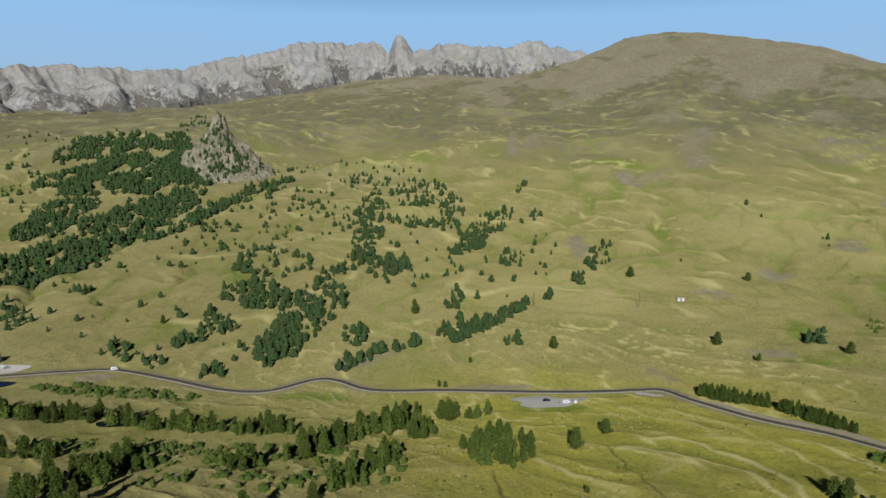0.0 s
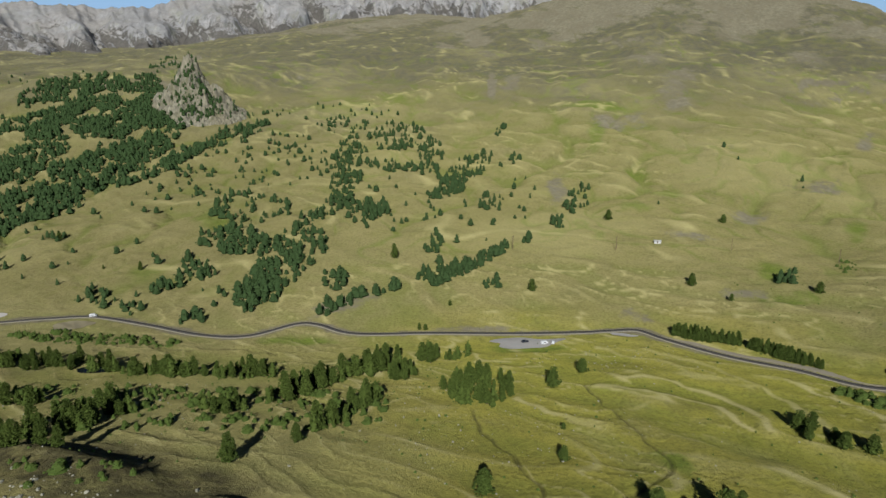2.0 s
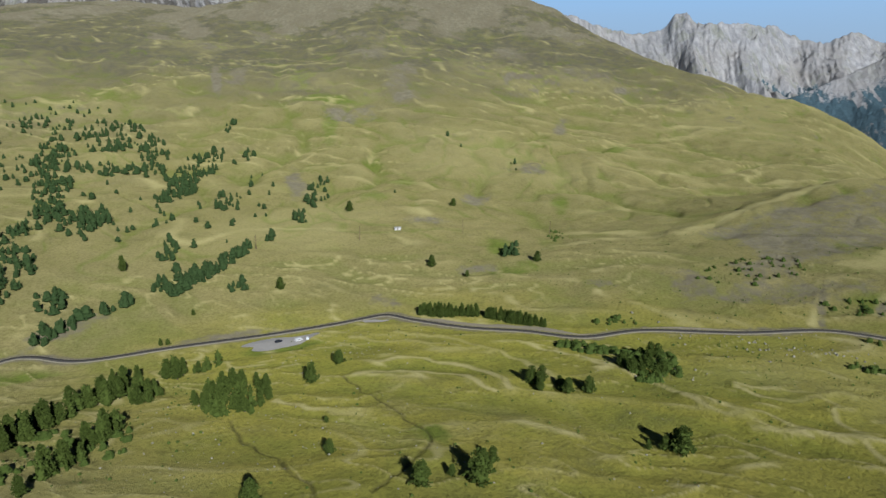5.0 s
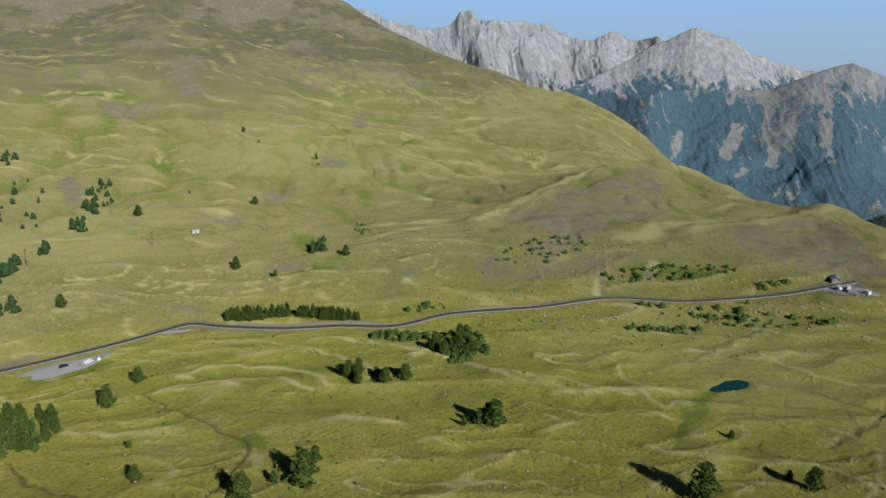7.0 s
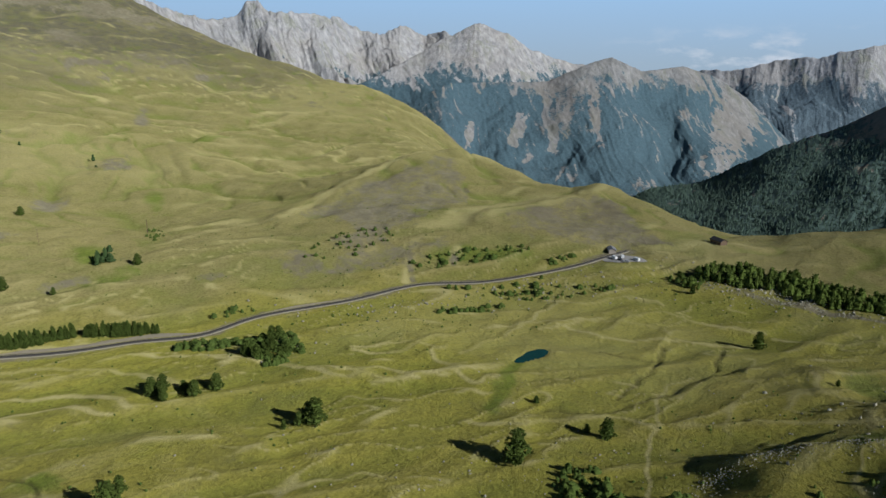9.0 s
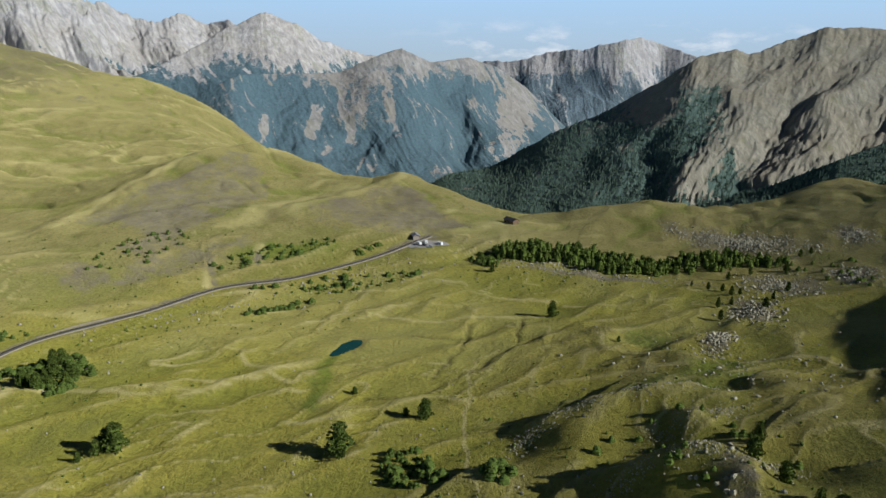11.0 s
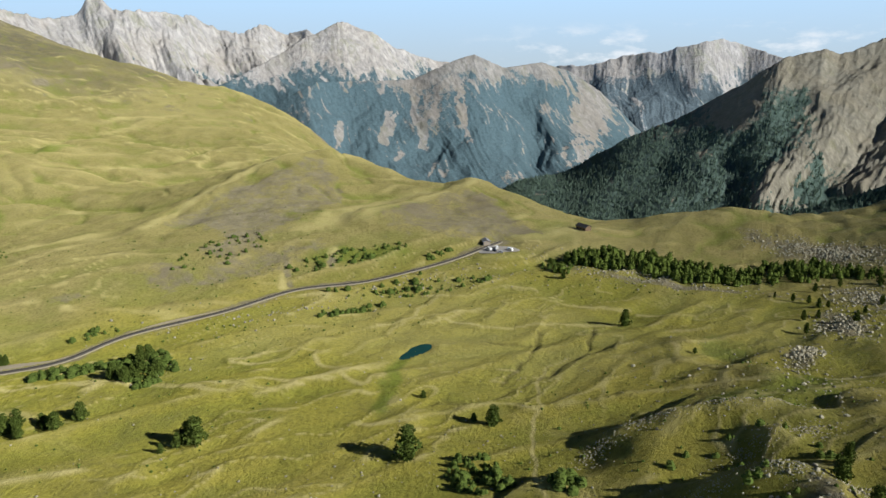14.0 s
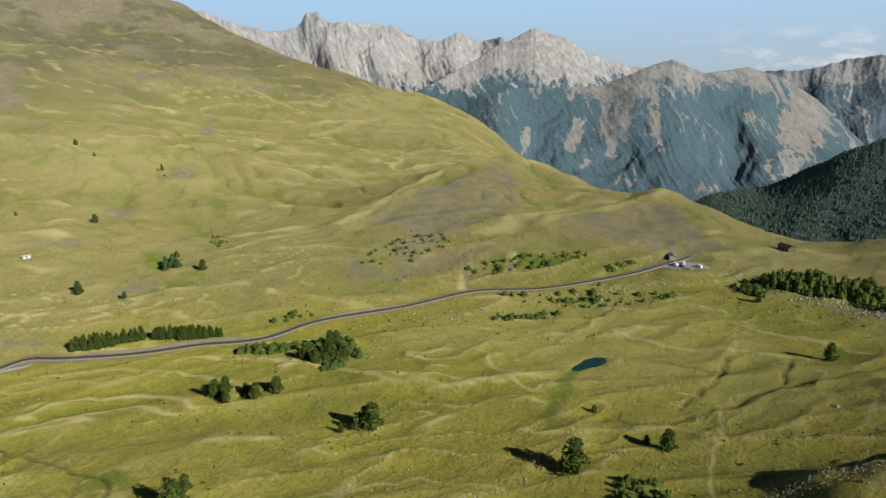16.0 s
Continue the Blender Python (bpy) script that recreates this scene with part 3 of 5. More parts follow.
def patch_mask(x, y, patches, soft=0.5, seed=61):
    out = np.zeros(x.shape)
    for cx, cy, ax, ay, bx, by in patches:
        det = ax * by - ay * bx
        reach = 2.2 * max(math.hypot(ax, ay), math.hypot(bx, by))
        some = (abs(x - cx) < reach) & (abs(y - cy) < reach)
        if not some.any() or abs(det) < 1:
            continue
        dx, dy = x[some] - cx, y[some] - cy
        d = np.hypot((dx * by - dy * bx) / det, (dy * ax - dx * ay) / det)
        size = reach / 4
        d = d + 0.45 * fbm(x[some] / size, y[some] / size, 3, seed)
        out[some] = np.maximum(out[some], 1 - step(1 - soft, 1 + soft, d))
    return out


def inside(x, y, outline):
    """1 inside an outline with a frayed edge."""
    p = np.array(outline, float)
    out = np.zeros(x.shape)
    lo, hi = p.min(0) - 20, p.max(0) + 20
    some = (x > lo[0]) & (x < hi[0]) & (y > lo[1]) & (y < hi[1])
    ax, ay = x[some], y[some]
    ax, ay = ax + 5 * fbm(ax / 22, ay / 22, 3, 81), ay + 5 * fbm(ax / 22, ay / 22, 3, 85)
    for ox, oy in ((0, 0), (7, 3), (-3, 7), (-7, -3), (3, -7)):
        bx, by = ax + ox, ay + oy
        hit = np.zeros(ax.shape, bool)
        for (x0, y0), (x1, y1) in zip(p, np.roll(p, -1, 0)):
            if y0 != y1:
                hit ^= ((y0 > by) != (y1 > by)) & (bx < (x1 - x0) * (by - y0) / (y1 - y0) + x0)
        out[some] += hit / 5
    return out


# ---- the ground: rings round the camera that widen with distance, finest across its view ----
def cover_masks(x, y, z, slope):
    """Shares of bare shale, lush grass, dry grass and sunlit crests, dark peaty soil and shaded banks."""
    r = np.hypot(x, y)
    near, wide = lobes(x, y)
    n1, n2 = fbm(x / 260, y / 260, 4, 51), fbm(x / 60, y / 60, 4, 57)
    high = step(200, 390, z)
    shale = step(0.2, 0.8, n1 * 0.7 + high * 1.15 + (slope - 0.45) * 1.6 * step(900, 1500, r) + 0.15 * n2) * step(700, 1400, r) * 0.8
    shale = np.maximum(shale, 0.55 * patch_mask(x, y, SHALE_HILL, 0.6))
    for face in SHALE_FACES:
        shale = np.maximum(shale, 0.56 * inside(x, y, face))
    shale = np.maximum(shale, 0.62 * patch_mask(x, y, SHALE_SLOPE, 0.7))
    shale = np.maximum(shale, 0.62 * patch_mask(x, y, SHALE_MID, 0.7))
    shale = np.maximum(shale, 0.6 * patch_mask(x, y, TALUS, 0.5))
    shale = np.maximum(shale, 0.6 * (1 - step(3.5, 8.0, nearest(x, y, ROAD)[0] + 2.5 * n2)))
    lush = np.maximum((0.42 - 0.15 * step(400, 600, r)) * step(0.35, 0.9, -n1 * 0.4 + n2 * 0.7 + 0.05), patch_mask(x, y, LUSH, 0.5))
    lush = np.maximum(lush, step(0.62, 0.35, near) * 0.3 * (r < 500))
    lush = np.maximum(lush, 0.75 * veins(x, y) * step(430, 560, r) * (1 - step(1500, 2000, r)) * step(-0.5, 0.5, n2 + n1))
    dry = np.where(r < 480, step(0.83, 0.97, near), 0.8 * step(0.74, 0.93, wide)) * (0.55 + 0.45 * step(-0.3, 0.4, n2))
    dry = np.maximum(dry, 0.3 * step(0.1, 0.8, n1))
    thin = step(-0.5, 0.3, fbm(x / 90, y / 90, 2, 19)) * (r < 500)
    dry = np.maximum(dry, 0.85 * step(0.80, 0.97, terraces(x, y)) * thin)
    high_thin = step(650, 850, r) * (1 - step(1300, 1600, r)) * step(-0.2, 0.4, fbm(x / 220, y / 220, 2, 27))
    dry = np.maximum(dry, 0.8 * step(0.75, 0.97, terraces(x * 0.45, y * 0.45)) * high_thin)
    for line in SANDY:
        dry = np.maximum(dry, 0.95 * crease(x, y, line, 5.5))
    # dry turf on the meadow crests, painted paler for the sun they catch
    for line in CRESTS:
        dry = np.maximum(dry, 1.0 * crease(x, y, line, 2.3) * (0.5 + 0.5 * step(-0.4, 0.3, n2)))
    # hill crests and the band between them, paled to stand for sunlit grass
    for line in HILL_CRESTS:
        dry = np.maximum(dry, 0.8 * crease(x, y, line, 9.0))
    dry = np.maximum(dry, 0.7 * inside(x, y, GRASS_BAND))
    lush = np.maximum(lush, 0.9 * crease(x, y, OUTLET, 5.0))
    shale = np.maximum(shale, 0.9 * patch_mask(x, y, PALE_ROCK, 0.5))
    for line in TRACKS:
        dry = np.maximum(dry, 0.9 * crease(x, y, line, 1.1))
    dry = dry * (1 - 0.9 * crease(x, y, OUTLET, 5.0))
    peat_and_shade = np.zeros(x.shape)
    # western slope toned a little darker and browner
    peat_and_shade = np.maximum(peat_and_shade, 0.17 * step(-30, -200, x) * step(380, 460, r) * (1 - step(1000, 1400, r)))
    for line in BROOKS:
        peat_and_shade = np.maximum(peat_and_shade, 0.6 * crease(x, y, line, 1.2))
    for line in DITCHES:
        peat_and_shade = np.maximum(peat_and_shade, 0.5 * crease(x, y, line, 1.6))
    # heath on the west knoll, darkened in part for the view's dim corner
    heath = 1 - step(14, 30, nearest(x, y, spline([(*p, 0) for p in MORAINES[5]], 3.0))[0] + 6 * n2)
    peat_and_shade = np.maximum(peat_and_shade, 0.9 * heath * step(-0.9, -0.1, n2))
    # dark soil along the moraines, also painted in for their shady steep faces
    for line in MORAINES:
        peat_and_shade = np.maximum(peat_and_shade, 0.45 * crease(x, y, line, 9) * step(0.0, 0.6, n2))
    return shale, lush, dry * (1 - 0.8 * shale), peat_and_shade


def blurred(z, axis, half):
    """Running mean along one axis."""
    pad = [(0, 0), (0, 0)]
    pad[axis] = (half + 1, half)
    total = np.cumsum(np.pad(z, pad, mode="edge"), axis=axis)
    n = z.shape[axis]
    return (np.take(total, np.arange(n) + 2 * half + 1, axis) - np.take(total, np.arange(n), axis)) / (2 * half + 1)


def build_ground():
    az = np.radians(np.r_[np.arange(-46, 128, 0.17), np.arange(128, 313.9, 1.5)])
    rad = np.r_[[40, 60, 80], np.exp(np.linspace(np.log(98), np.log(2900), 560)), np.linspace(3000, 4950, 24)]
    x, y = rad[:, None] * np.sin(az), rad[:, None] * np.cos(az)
    z = ground_height(x, y)
    dzr = np.gradient(z, axis=0) / np.gradient(rad)[:, None]
    dza = np.gradient(z, axis=1) / (np.gradient(az)[None, :] * rad[:, None])
    shale, lush, dry, peat_and_shade = cover_masks(x, y, z, np.hypot(dzr, dza))
    # turf is dry on crests and green in hollows
    mean = blurred(blurred(z, 0, 7), 1, 13)
    bulge = (z - mean) / (0.004 * rad[:, None] + 0.4)
    far = step(440, 560, np.hypot(x, y))
    dry = np.maximum(dry, (0.35 - 0.12 * far) * step(0.15, 0.9, bulge) * (1 - 0.75 * step(90, 200, z)))
    lush = np.maximum(lush, (0.3 + 0.3 * far) * step(0.15, 0.9, -bulge) * (1 - 0.7 * step(90, 200, z)))
    masks = shale, lush, dry * (1 - 0.7 * shale), peat_and_shade
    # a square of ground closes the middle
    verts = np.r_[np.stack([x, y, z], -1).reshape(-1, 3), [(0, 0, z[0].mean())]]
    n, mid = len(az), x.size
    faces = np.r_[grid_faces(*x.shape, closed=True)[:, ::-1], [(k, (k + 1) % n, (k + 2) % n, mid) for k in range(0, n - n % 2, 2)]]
    me = mesh_from("ground", verts, faces, GRASS)
    layer = me.color_attributes.new("cover", "FLOAT_COLOR", "POINT")
    cover = np.stack([m.ravel() for m in masks], -1)
    layer.data.foreach_set("color", np.r_[cover, cover[:1]].astype(np.float32).ravel())
    turf = step(365, 450, np.hypot(x, y) - 40 * step(300, 450, x) + 18 * fbm(x / 50, y / 50, 3, 71)) * 0.95 + 0.75 * step(40, -70, x)
    side = me.attributes.new("turf", "FLOAT", "POINT")
    side.data.foreach_set("value", np.r_[turf.ravel(), [0.0]].clip(0, 1).astype(np.float32))
    return tagged(new("ground", me), "rolling alpine pasture with dry grass and shale", "ground", kind="structure")


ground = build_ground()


def ribbon(name, line, width, lift, mat, edge=0.25):
    """A strip with bevelled edges along a line."""
    p = line[:, :2]
    along = np.gradient(p, axis=0)
    side = np.stack([along[:, 1], -along[:, 0]], 1) / np.linalg.norm(along, axis=1)[:, None]
    offs = np.array([-width / 2 - edge, -width / 2, 0, width / 2, width / 2 + edge])
    lifts = np.array([-0.3, 0, 0.05, 0, -0.3]) + lift
    xy = p[:, None] + side[:, None] * offs[None, :, None]
    z = line[:, 2][:, None] + lifts
    return mesh_from(name, np.concatenate([xy, z[..., None]], -1).reshape(-1, 3), grid_faces(len(p), 5)[:, ::-1], mat)


shoulder = tagged(new("road_shoulder", ribbon("road_shoulder", ROAD, 4.6, -0.02, VERGE, 0.8)), "pale gravel verge along the asphalt road", "verge", kind="structure")
road = tagged(new("road", ribbon("road", ROAD, 2.9, 0.12, ASPHALT)), "narrow winding grey asphalt mountain road", "road", kind="structure")


def sand_bank(line, near, far, mat):
    """A bare cut bank on the upper side of the road, with a frayed top edge."""
    p = line[:, :2]
    along = np.gradient(p, axis=0)
    side = np.stack([along[:, 1], -along[:, 0]], 1) / np.linalg.norm(along, axis=1)[:, None]
    side *= np.sign((side * p).sum(1))[:, None]
    k = np.arange(len(p))
    ends = np.minimum(step(0, 8, k), step(len(p) - 1, len(p) - 9, k))
    reach = near + (far - near) * ends * (0.85 + 0.3 * grad_noise(k / 5.0, k * 0 + 0.5, 3))
    f = np.linspace(0, 1, 6)
    xy = p[:, None] + side[:, None] * (near + (reach - near)[:, None] * f)[..., None]
    z = ground_height(xy[..., 0], xy[..., 1]) + 0.22 * np.sin(np.pi * f).clip(0, 1) ** 0.5 - 0.06
    return mesh_from("sand_bank", np.concatenate([xy, z[..., None]], -1).reshape(-1, 3), grid_faces(len(p), 6), mat)


SAND = Tree("pale_sandy_soil", 0.95)
SAND = SAND.done(SAND.mix(SAND.noise(2.5, 6, 0.7), (0.30, 0.26, 0.18), (0.46, 0.40, 0.29)))
tagged(new("sand_bank", sand_bank(ROAD[(ROAD[:, 0] > 140) & (ROAD[:, 0] < 222)], 3.4, 9.5, SAND)), "pale bare cut bank above the road", "bank", kind="structure")
tagged(new("sand_bank", sand_bank(ROAD[(ROAD[:, 0] > 250) & (ROAD[:, 0] < 300)], 3.4, 7.5, SAND)), "pale bare cut bank above the road", "bank", kind="structure")


# ---- the mountains round about ----
SLOPES = {}


def fold(x):
    """1 on evenly spaced crests, 0 between them."""
    return 1 - np.abs(2 * (x - np.floor(x)) - 1)


def mountain(name, label, crest, dist, foot, base, mat, seed, spur=0.3, rough=0.2, jag=0.15, sharp=1.5, cols=520, rows=120, size=520.0, line=None, bare=(), crisp=False, swing=(0.0, 94.0), lean=0.25, thick=0.62, ribbed=0.3, fine=1.0):
    """A range: crest as bearing and rise (degrees), crest and foot distance, height of the foot above the eye; size: metres from spur to spur;
    line: the tree line, as bearing and rise; bare: cliffs below it, as bearing, rise and half widths;
    crisp: broken rock; swing: how fast the face draws back beyond a bearing."""
    crest = np.array(crest, float)
    az = np.linspace(crest[0, 0], crest[-1, 0], cols)
    rise = np.interp(az, crest[:, 0], crest[:, 1])
    u = np.radians(az) * dist / size
    far = dist * (1 + 0.06 * fbm(u * 0.5, u * 0 + 3.3, 3, seed + 1))
    back = 1 + swing[0] * (az - swing[1]).clip(0, None)
    far, foot = far * back, foot * back
    rise = rise + jag * (ridged(u * 3.1, u * 0 + seed, 4, seed, 0.6) - 0.38)
    top = far * np.tan(np.radians(rise))
    v = np.r_[np.linspace(0, 1, rows), np.linspace(1.02, 1.5, 10)][:, None]
    up = v.clip(0, 1)
    span = far - foot
    w = v * span / size
    bx, by = 0.45 * fbm(u * 0.9 + 0 * w, w * 0.9, 3, seed + 2), 0.45 * fbm(u * 0.9 + 5 + 0 * w, w * 0.9, 3, seed + 4)
    # spurs run down the face, twigs branch off them to both sides
    main = u + 0.9 * bx + lean * w + 0.5 * grad_noise(u * 0.55 + 0 * w, 0 * w + 0.37, seed + 3)
    ribs = 0.5 - 0.5 * np.cos(2 * np.pi * main)
    side = 1 - ribs
    twigs = fold(w * 2.6 + 1.7 * side + 1.1 * by + 0.35 * grad_noise(u * 2.2, w * 2.2, seed + 6))
    crags = ridged(u * 2.9 + 1.2 * bx + 2.6 * lean * w, w * 0.6 + by, 4, seed + 8, 0.55)
    flutes = ridged(fine * (u * 8 + 2.2 * bx + 6 * lean * w), w * 0.7 * fine**2 + by, 3, seed + 14, 0.6)
    chips = ridged(fine * (u * 21 + 2 * bx + 15 * lean * w), w * 2.2 + by, 3, seed + 17, 0.6)
    runs = np.abs(grad_noise(u * 4.2 + 1.8 * bx + 2 * lean * w, w * 0.5 + by, seed + 23))
    grit = fbm(u * 17, w * 12, 4, seed + 9, 0.65)
    belly = np.sin(np.pi * up ** 0.8)
    rim = 0.35 * step(0.75, 0.95, up)
    tall = (top - base).clip(80, None)
    calm = np.convolve(np.pad(top, 20, mode="edge"), np.full(41, 1 / 41), "valid")
    z = base + (calm + (top - calm) * step(0.6, 1.0, up) - base) * up**sharp
    relief = belly * (1.15 * (ribs - 0.5) + 0.38 * (twigs - 0.5) * (0.3 + 0.7 * side)) + (belly + rim) * (0.22 * (crags - 0.5) + ribbed * (flutes - 0.5) + 0.16 * (chips - 0.5))
    z = z + tall * rough * relief + tall * (0.002 + 0.018 * rough) * grit * (up > 0.02)
    rad = foot + span * v - span * belly * spur * (ribs - 0.5)
    z = np.where(v > 1, top - (v - 1) * span * 0.8 + 0.03 * tall * crags, z)
    z = np.where((v > 0.9) & (v <= 1), np.minimum(z, rad * np.tan(np.radians(rise + 0.04))), z)
    a = np.radians(az)[None, :]
    verts = np.stack([rad * np.sin(a), rad * np.cos(a), z + EYE], -1).reshape(-1, 3)
    me = mesh_from(name, verts, grid_faces(len(v), cols)[:, ::-1], mat, not crisp)
    SLOPES[name] = (rad, z + EYE, np.radians(az))
    if line:
        line = np.array(line, float)
        el = np.degrees(np.arctan2(z, rad))
        sunny = -np.gradient(z, axis=1) / (np.gradient(np.radians(az)) * rad)
        trees = 0.5 + ((np.interp(az, line[:, 0], line[:, 1])[None, :] - el) * 0.5).clip(-2, thick) + 0.3 * (0.5 - ribs) + 0.3 * grit
        trees = trees - 0.75 * step(0.05, 0.75, sunny) - 0.5 * step(0.6, 0.9, flutes) * step(0.35, 0.7, crags) + 0.7 * fbm(u * 1.3, w * 1.3, 4, seed + 20, 0.6)
        trees = trees - 1.0 * (1 - step(0.01, 0.10, runs)) * step(0.0, 0.5, fbm(u * 4.1, w * 3.2, 3, seed + 26) + 0.3 * (el > -4))
        for ca, ce, wa, we, lean in bare:
            off = np.hypot((az[None, :] - ca - lean * (el - ce)) / wa, (el - ce) / we) + 0.9 * (0.5 - crags) + 0.35 * grit + 0.5 * (flutes - 0.5)
            trees = trees - 2.2 * (1 - step(0.35, 1.35, off))
        SLOPES[name] += (trees,)
        layer = me.attributes.new("woods", "FLOAT", "POINT")
        layer.data.foreach_set("value", trees.clip(-0.5, 1.5).astype(np.float32).ravel())
    return tagged(new(name, me), label, "mountain", kind="structure")


# forest green shifted to pale blue, with distance haze put into the colour
HAZY_WOOD = (0.094, 0.156, 0.186)
LIMESTONE = rock_material("pale_limestone", (0.31, 0.298, 0.284), (0.51, 0.49, 0.463), (0.175, 0.16, 0.135), size=60)
GREYROCK = rock_material("grey_rock_and_hazy_woods", (0.31, 0.308, 0.312), (0.53, 0.515, 0.50), HAZY_WOOD, size=70)
# the rock tones here are cooled for haze too
MIDROCK = rock_material("hazy_wooded_rock", (0.215, 0.215, 0.212), (0.345, 0.338, 0.325), HAZY_WOOD, size=60)
# brown rock; its forest tone is raised and blued in place of haze
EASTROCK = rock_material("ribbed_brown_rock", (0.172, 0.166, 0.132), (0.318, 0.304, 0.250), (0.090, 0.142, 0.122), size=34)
# rock and forest of the far ridge, paled and blued to paint haze in
FARROCK = rock_material("hazy_far_rock", (0.33, 0.335, 0.35), (0.47, 0.468, 0.475), (0.125, 0.175, 0.210), size=90)
SHOULDER = rock_material("grassy_shoulder", (0.17, 0.16, 0.075), (0.27, 0.25, 0.12), (0.052, 0.088, 0.066), size=26)

mountain("limestone_range", "pale jagged limestone range with rock towers", [(-46, 4.4), (-40, 4.6), (-32.5, 4.8), (-29, 5.1), (-25.3, 5.0), (-20.6, 5.1), (-17.2, 6.1), (-14.5, 6.5), (-11.4, 7.5), (-7.3, 7.5), (-5.6, 7.7), (-4.2, 7.0), (-3.6, 8.2), (-3.0, 8.1), (-2.2, 7.0), (0.6, 7.7), (2.4, 7.4), (5.7, 7.3), (7.5, 7.8), (10.3, 7.2), (13.5, 6.5), (18, 6)], 3700, 2700, 60, LIMESTONE, 3, rough=0.15, spur=0.08, jag=0.5, size=330, ribbed=0.5, thick=1.2, line=[(-46, 2.6), (-30, 2.9), (-20, 3.4), (-14, 4.8), (-8, 5.4), (0, 5.7), (10, 5.4), (18, 5)])
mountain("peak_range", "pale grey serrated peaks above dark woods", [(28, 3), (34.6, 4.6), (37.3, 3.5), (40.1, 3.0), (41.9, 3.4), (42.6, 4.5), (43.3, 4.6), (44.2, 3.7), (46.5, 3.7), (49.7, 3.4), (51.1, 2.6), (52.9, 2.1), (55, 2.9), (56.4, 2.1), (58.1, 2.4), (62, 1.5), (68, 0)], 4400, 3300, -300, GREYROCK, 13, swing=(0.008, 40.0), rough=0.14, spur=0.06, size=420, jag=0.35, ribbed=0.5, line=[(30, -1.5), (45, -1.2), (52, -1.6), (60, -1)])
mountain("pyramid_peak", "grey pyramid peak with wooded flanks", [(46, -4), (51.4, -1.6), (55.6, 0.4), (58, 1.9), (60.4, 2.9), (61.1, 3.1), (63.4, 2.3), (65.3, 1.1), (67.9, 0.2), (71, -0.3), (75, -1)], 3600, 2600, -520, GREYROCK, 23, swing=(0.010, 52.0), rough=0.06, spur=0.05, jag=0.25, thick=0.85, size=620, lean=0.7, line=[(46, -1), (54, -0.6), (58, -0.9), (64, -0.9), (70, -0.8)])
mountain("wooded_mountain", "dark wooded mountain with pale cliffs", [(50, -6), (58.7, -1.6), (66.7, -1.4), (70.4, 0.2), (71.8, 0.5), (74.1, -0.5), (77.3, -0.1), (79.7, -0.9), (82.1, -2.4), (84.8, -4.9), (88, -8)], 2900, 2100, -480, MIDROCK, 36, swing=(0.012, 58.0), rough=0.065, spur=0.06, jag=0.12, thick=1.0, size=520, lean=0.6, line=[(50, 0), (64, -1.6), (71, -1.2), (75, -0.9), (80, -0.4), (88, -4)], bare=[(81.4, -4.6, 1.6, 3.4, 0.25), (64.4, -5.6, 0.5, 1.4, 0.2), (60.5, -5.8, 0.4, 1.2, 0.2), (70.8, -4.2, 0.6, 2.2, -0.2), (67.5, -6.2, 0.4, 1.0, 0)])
mountain("far_ridge", "far hazy blue-grey mountain ridge behind the valley", [(74, -2), (78.7, -0.4), (81.5, -0.3), (84.3, 0.5), (86.6, 0.6), (88.4, 1.1), (91, 1.5), (93, 0.9), (94.9, 0.2), (100, -1), (106, -2)], 4600, 3700, -500, FARROCK, 43, swing=(0.008, 80.0), rough=0.06, spur=0.05, jag=0.2, line=[(74, -1.4), (106, -1.6)])
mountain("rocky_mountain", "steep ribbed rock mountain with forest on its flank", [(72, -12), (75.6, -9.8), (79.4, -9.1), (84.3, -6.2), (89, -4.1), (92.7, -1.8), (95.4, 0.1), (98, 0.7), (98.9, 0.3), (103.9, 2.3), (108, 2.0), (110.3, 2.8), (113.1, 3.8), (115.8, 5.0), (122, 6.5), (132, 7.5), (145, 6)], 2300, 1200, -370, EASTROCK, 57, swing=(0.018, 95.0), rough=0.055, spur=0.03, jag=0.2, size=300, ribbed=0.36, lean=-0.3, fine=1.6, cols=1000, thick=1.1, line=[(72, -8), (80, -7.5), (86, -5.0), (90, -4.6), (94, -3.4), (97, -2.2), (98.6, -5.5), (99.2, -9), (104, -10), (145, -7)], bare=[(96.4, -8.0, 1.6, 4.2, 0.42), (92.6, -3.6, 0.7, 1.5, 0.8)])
mountain("wooded_shoulder", "forested shoulder below the rocks", [(90, -14), (96.5, -11.4), (101.5, -9.5), (107.8, -6.0), (114.1, -2.8), (116.1, -1.7), (119.1, -1.3), (126, 0), (140, 1)], 1250, 850, -235, SHOULDER, 63, rough=0.045, jag=0.1, cols=420, rows=80, size=240, thick=1.3, ribbed=0.7, fine=1.3, swing=(0.035, 106.0), line=[(90, 0), (110, -1.0), (112.5, -3.2), (115, -4.6), (118, -4.9), (140, -4)])

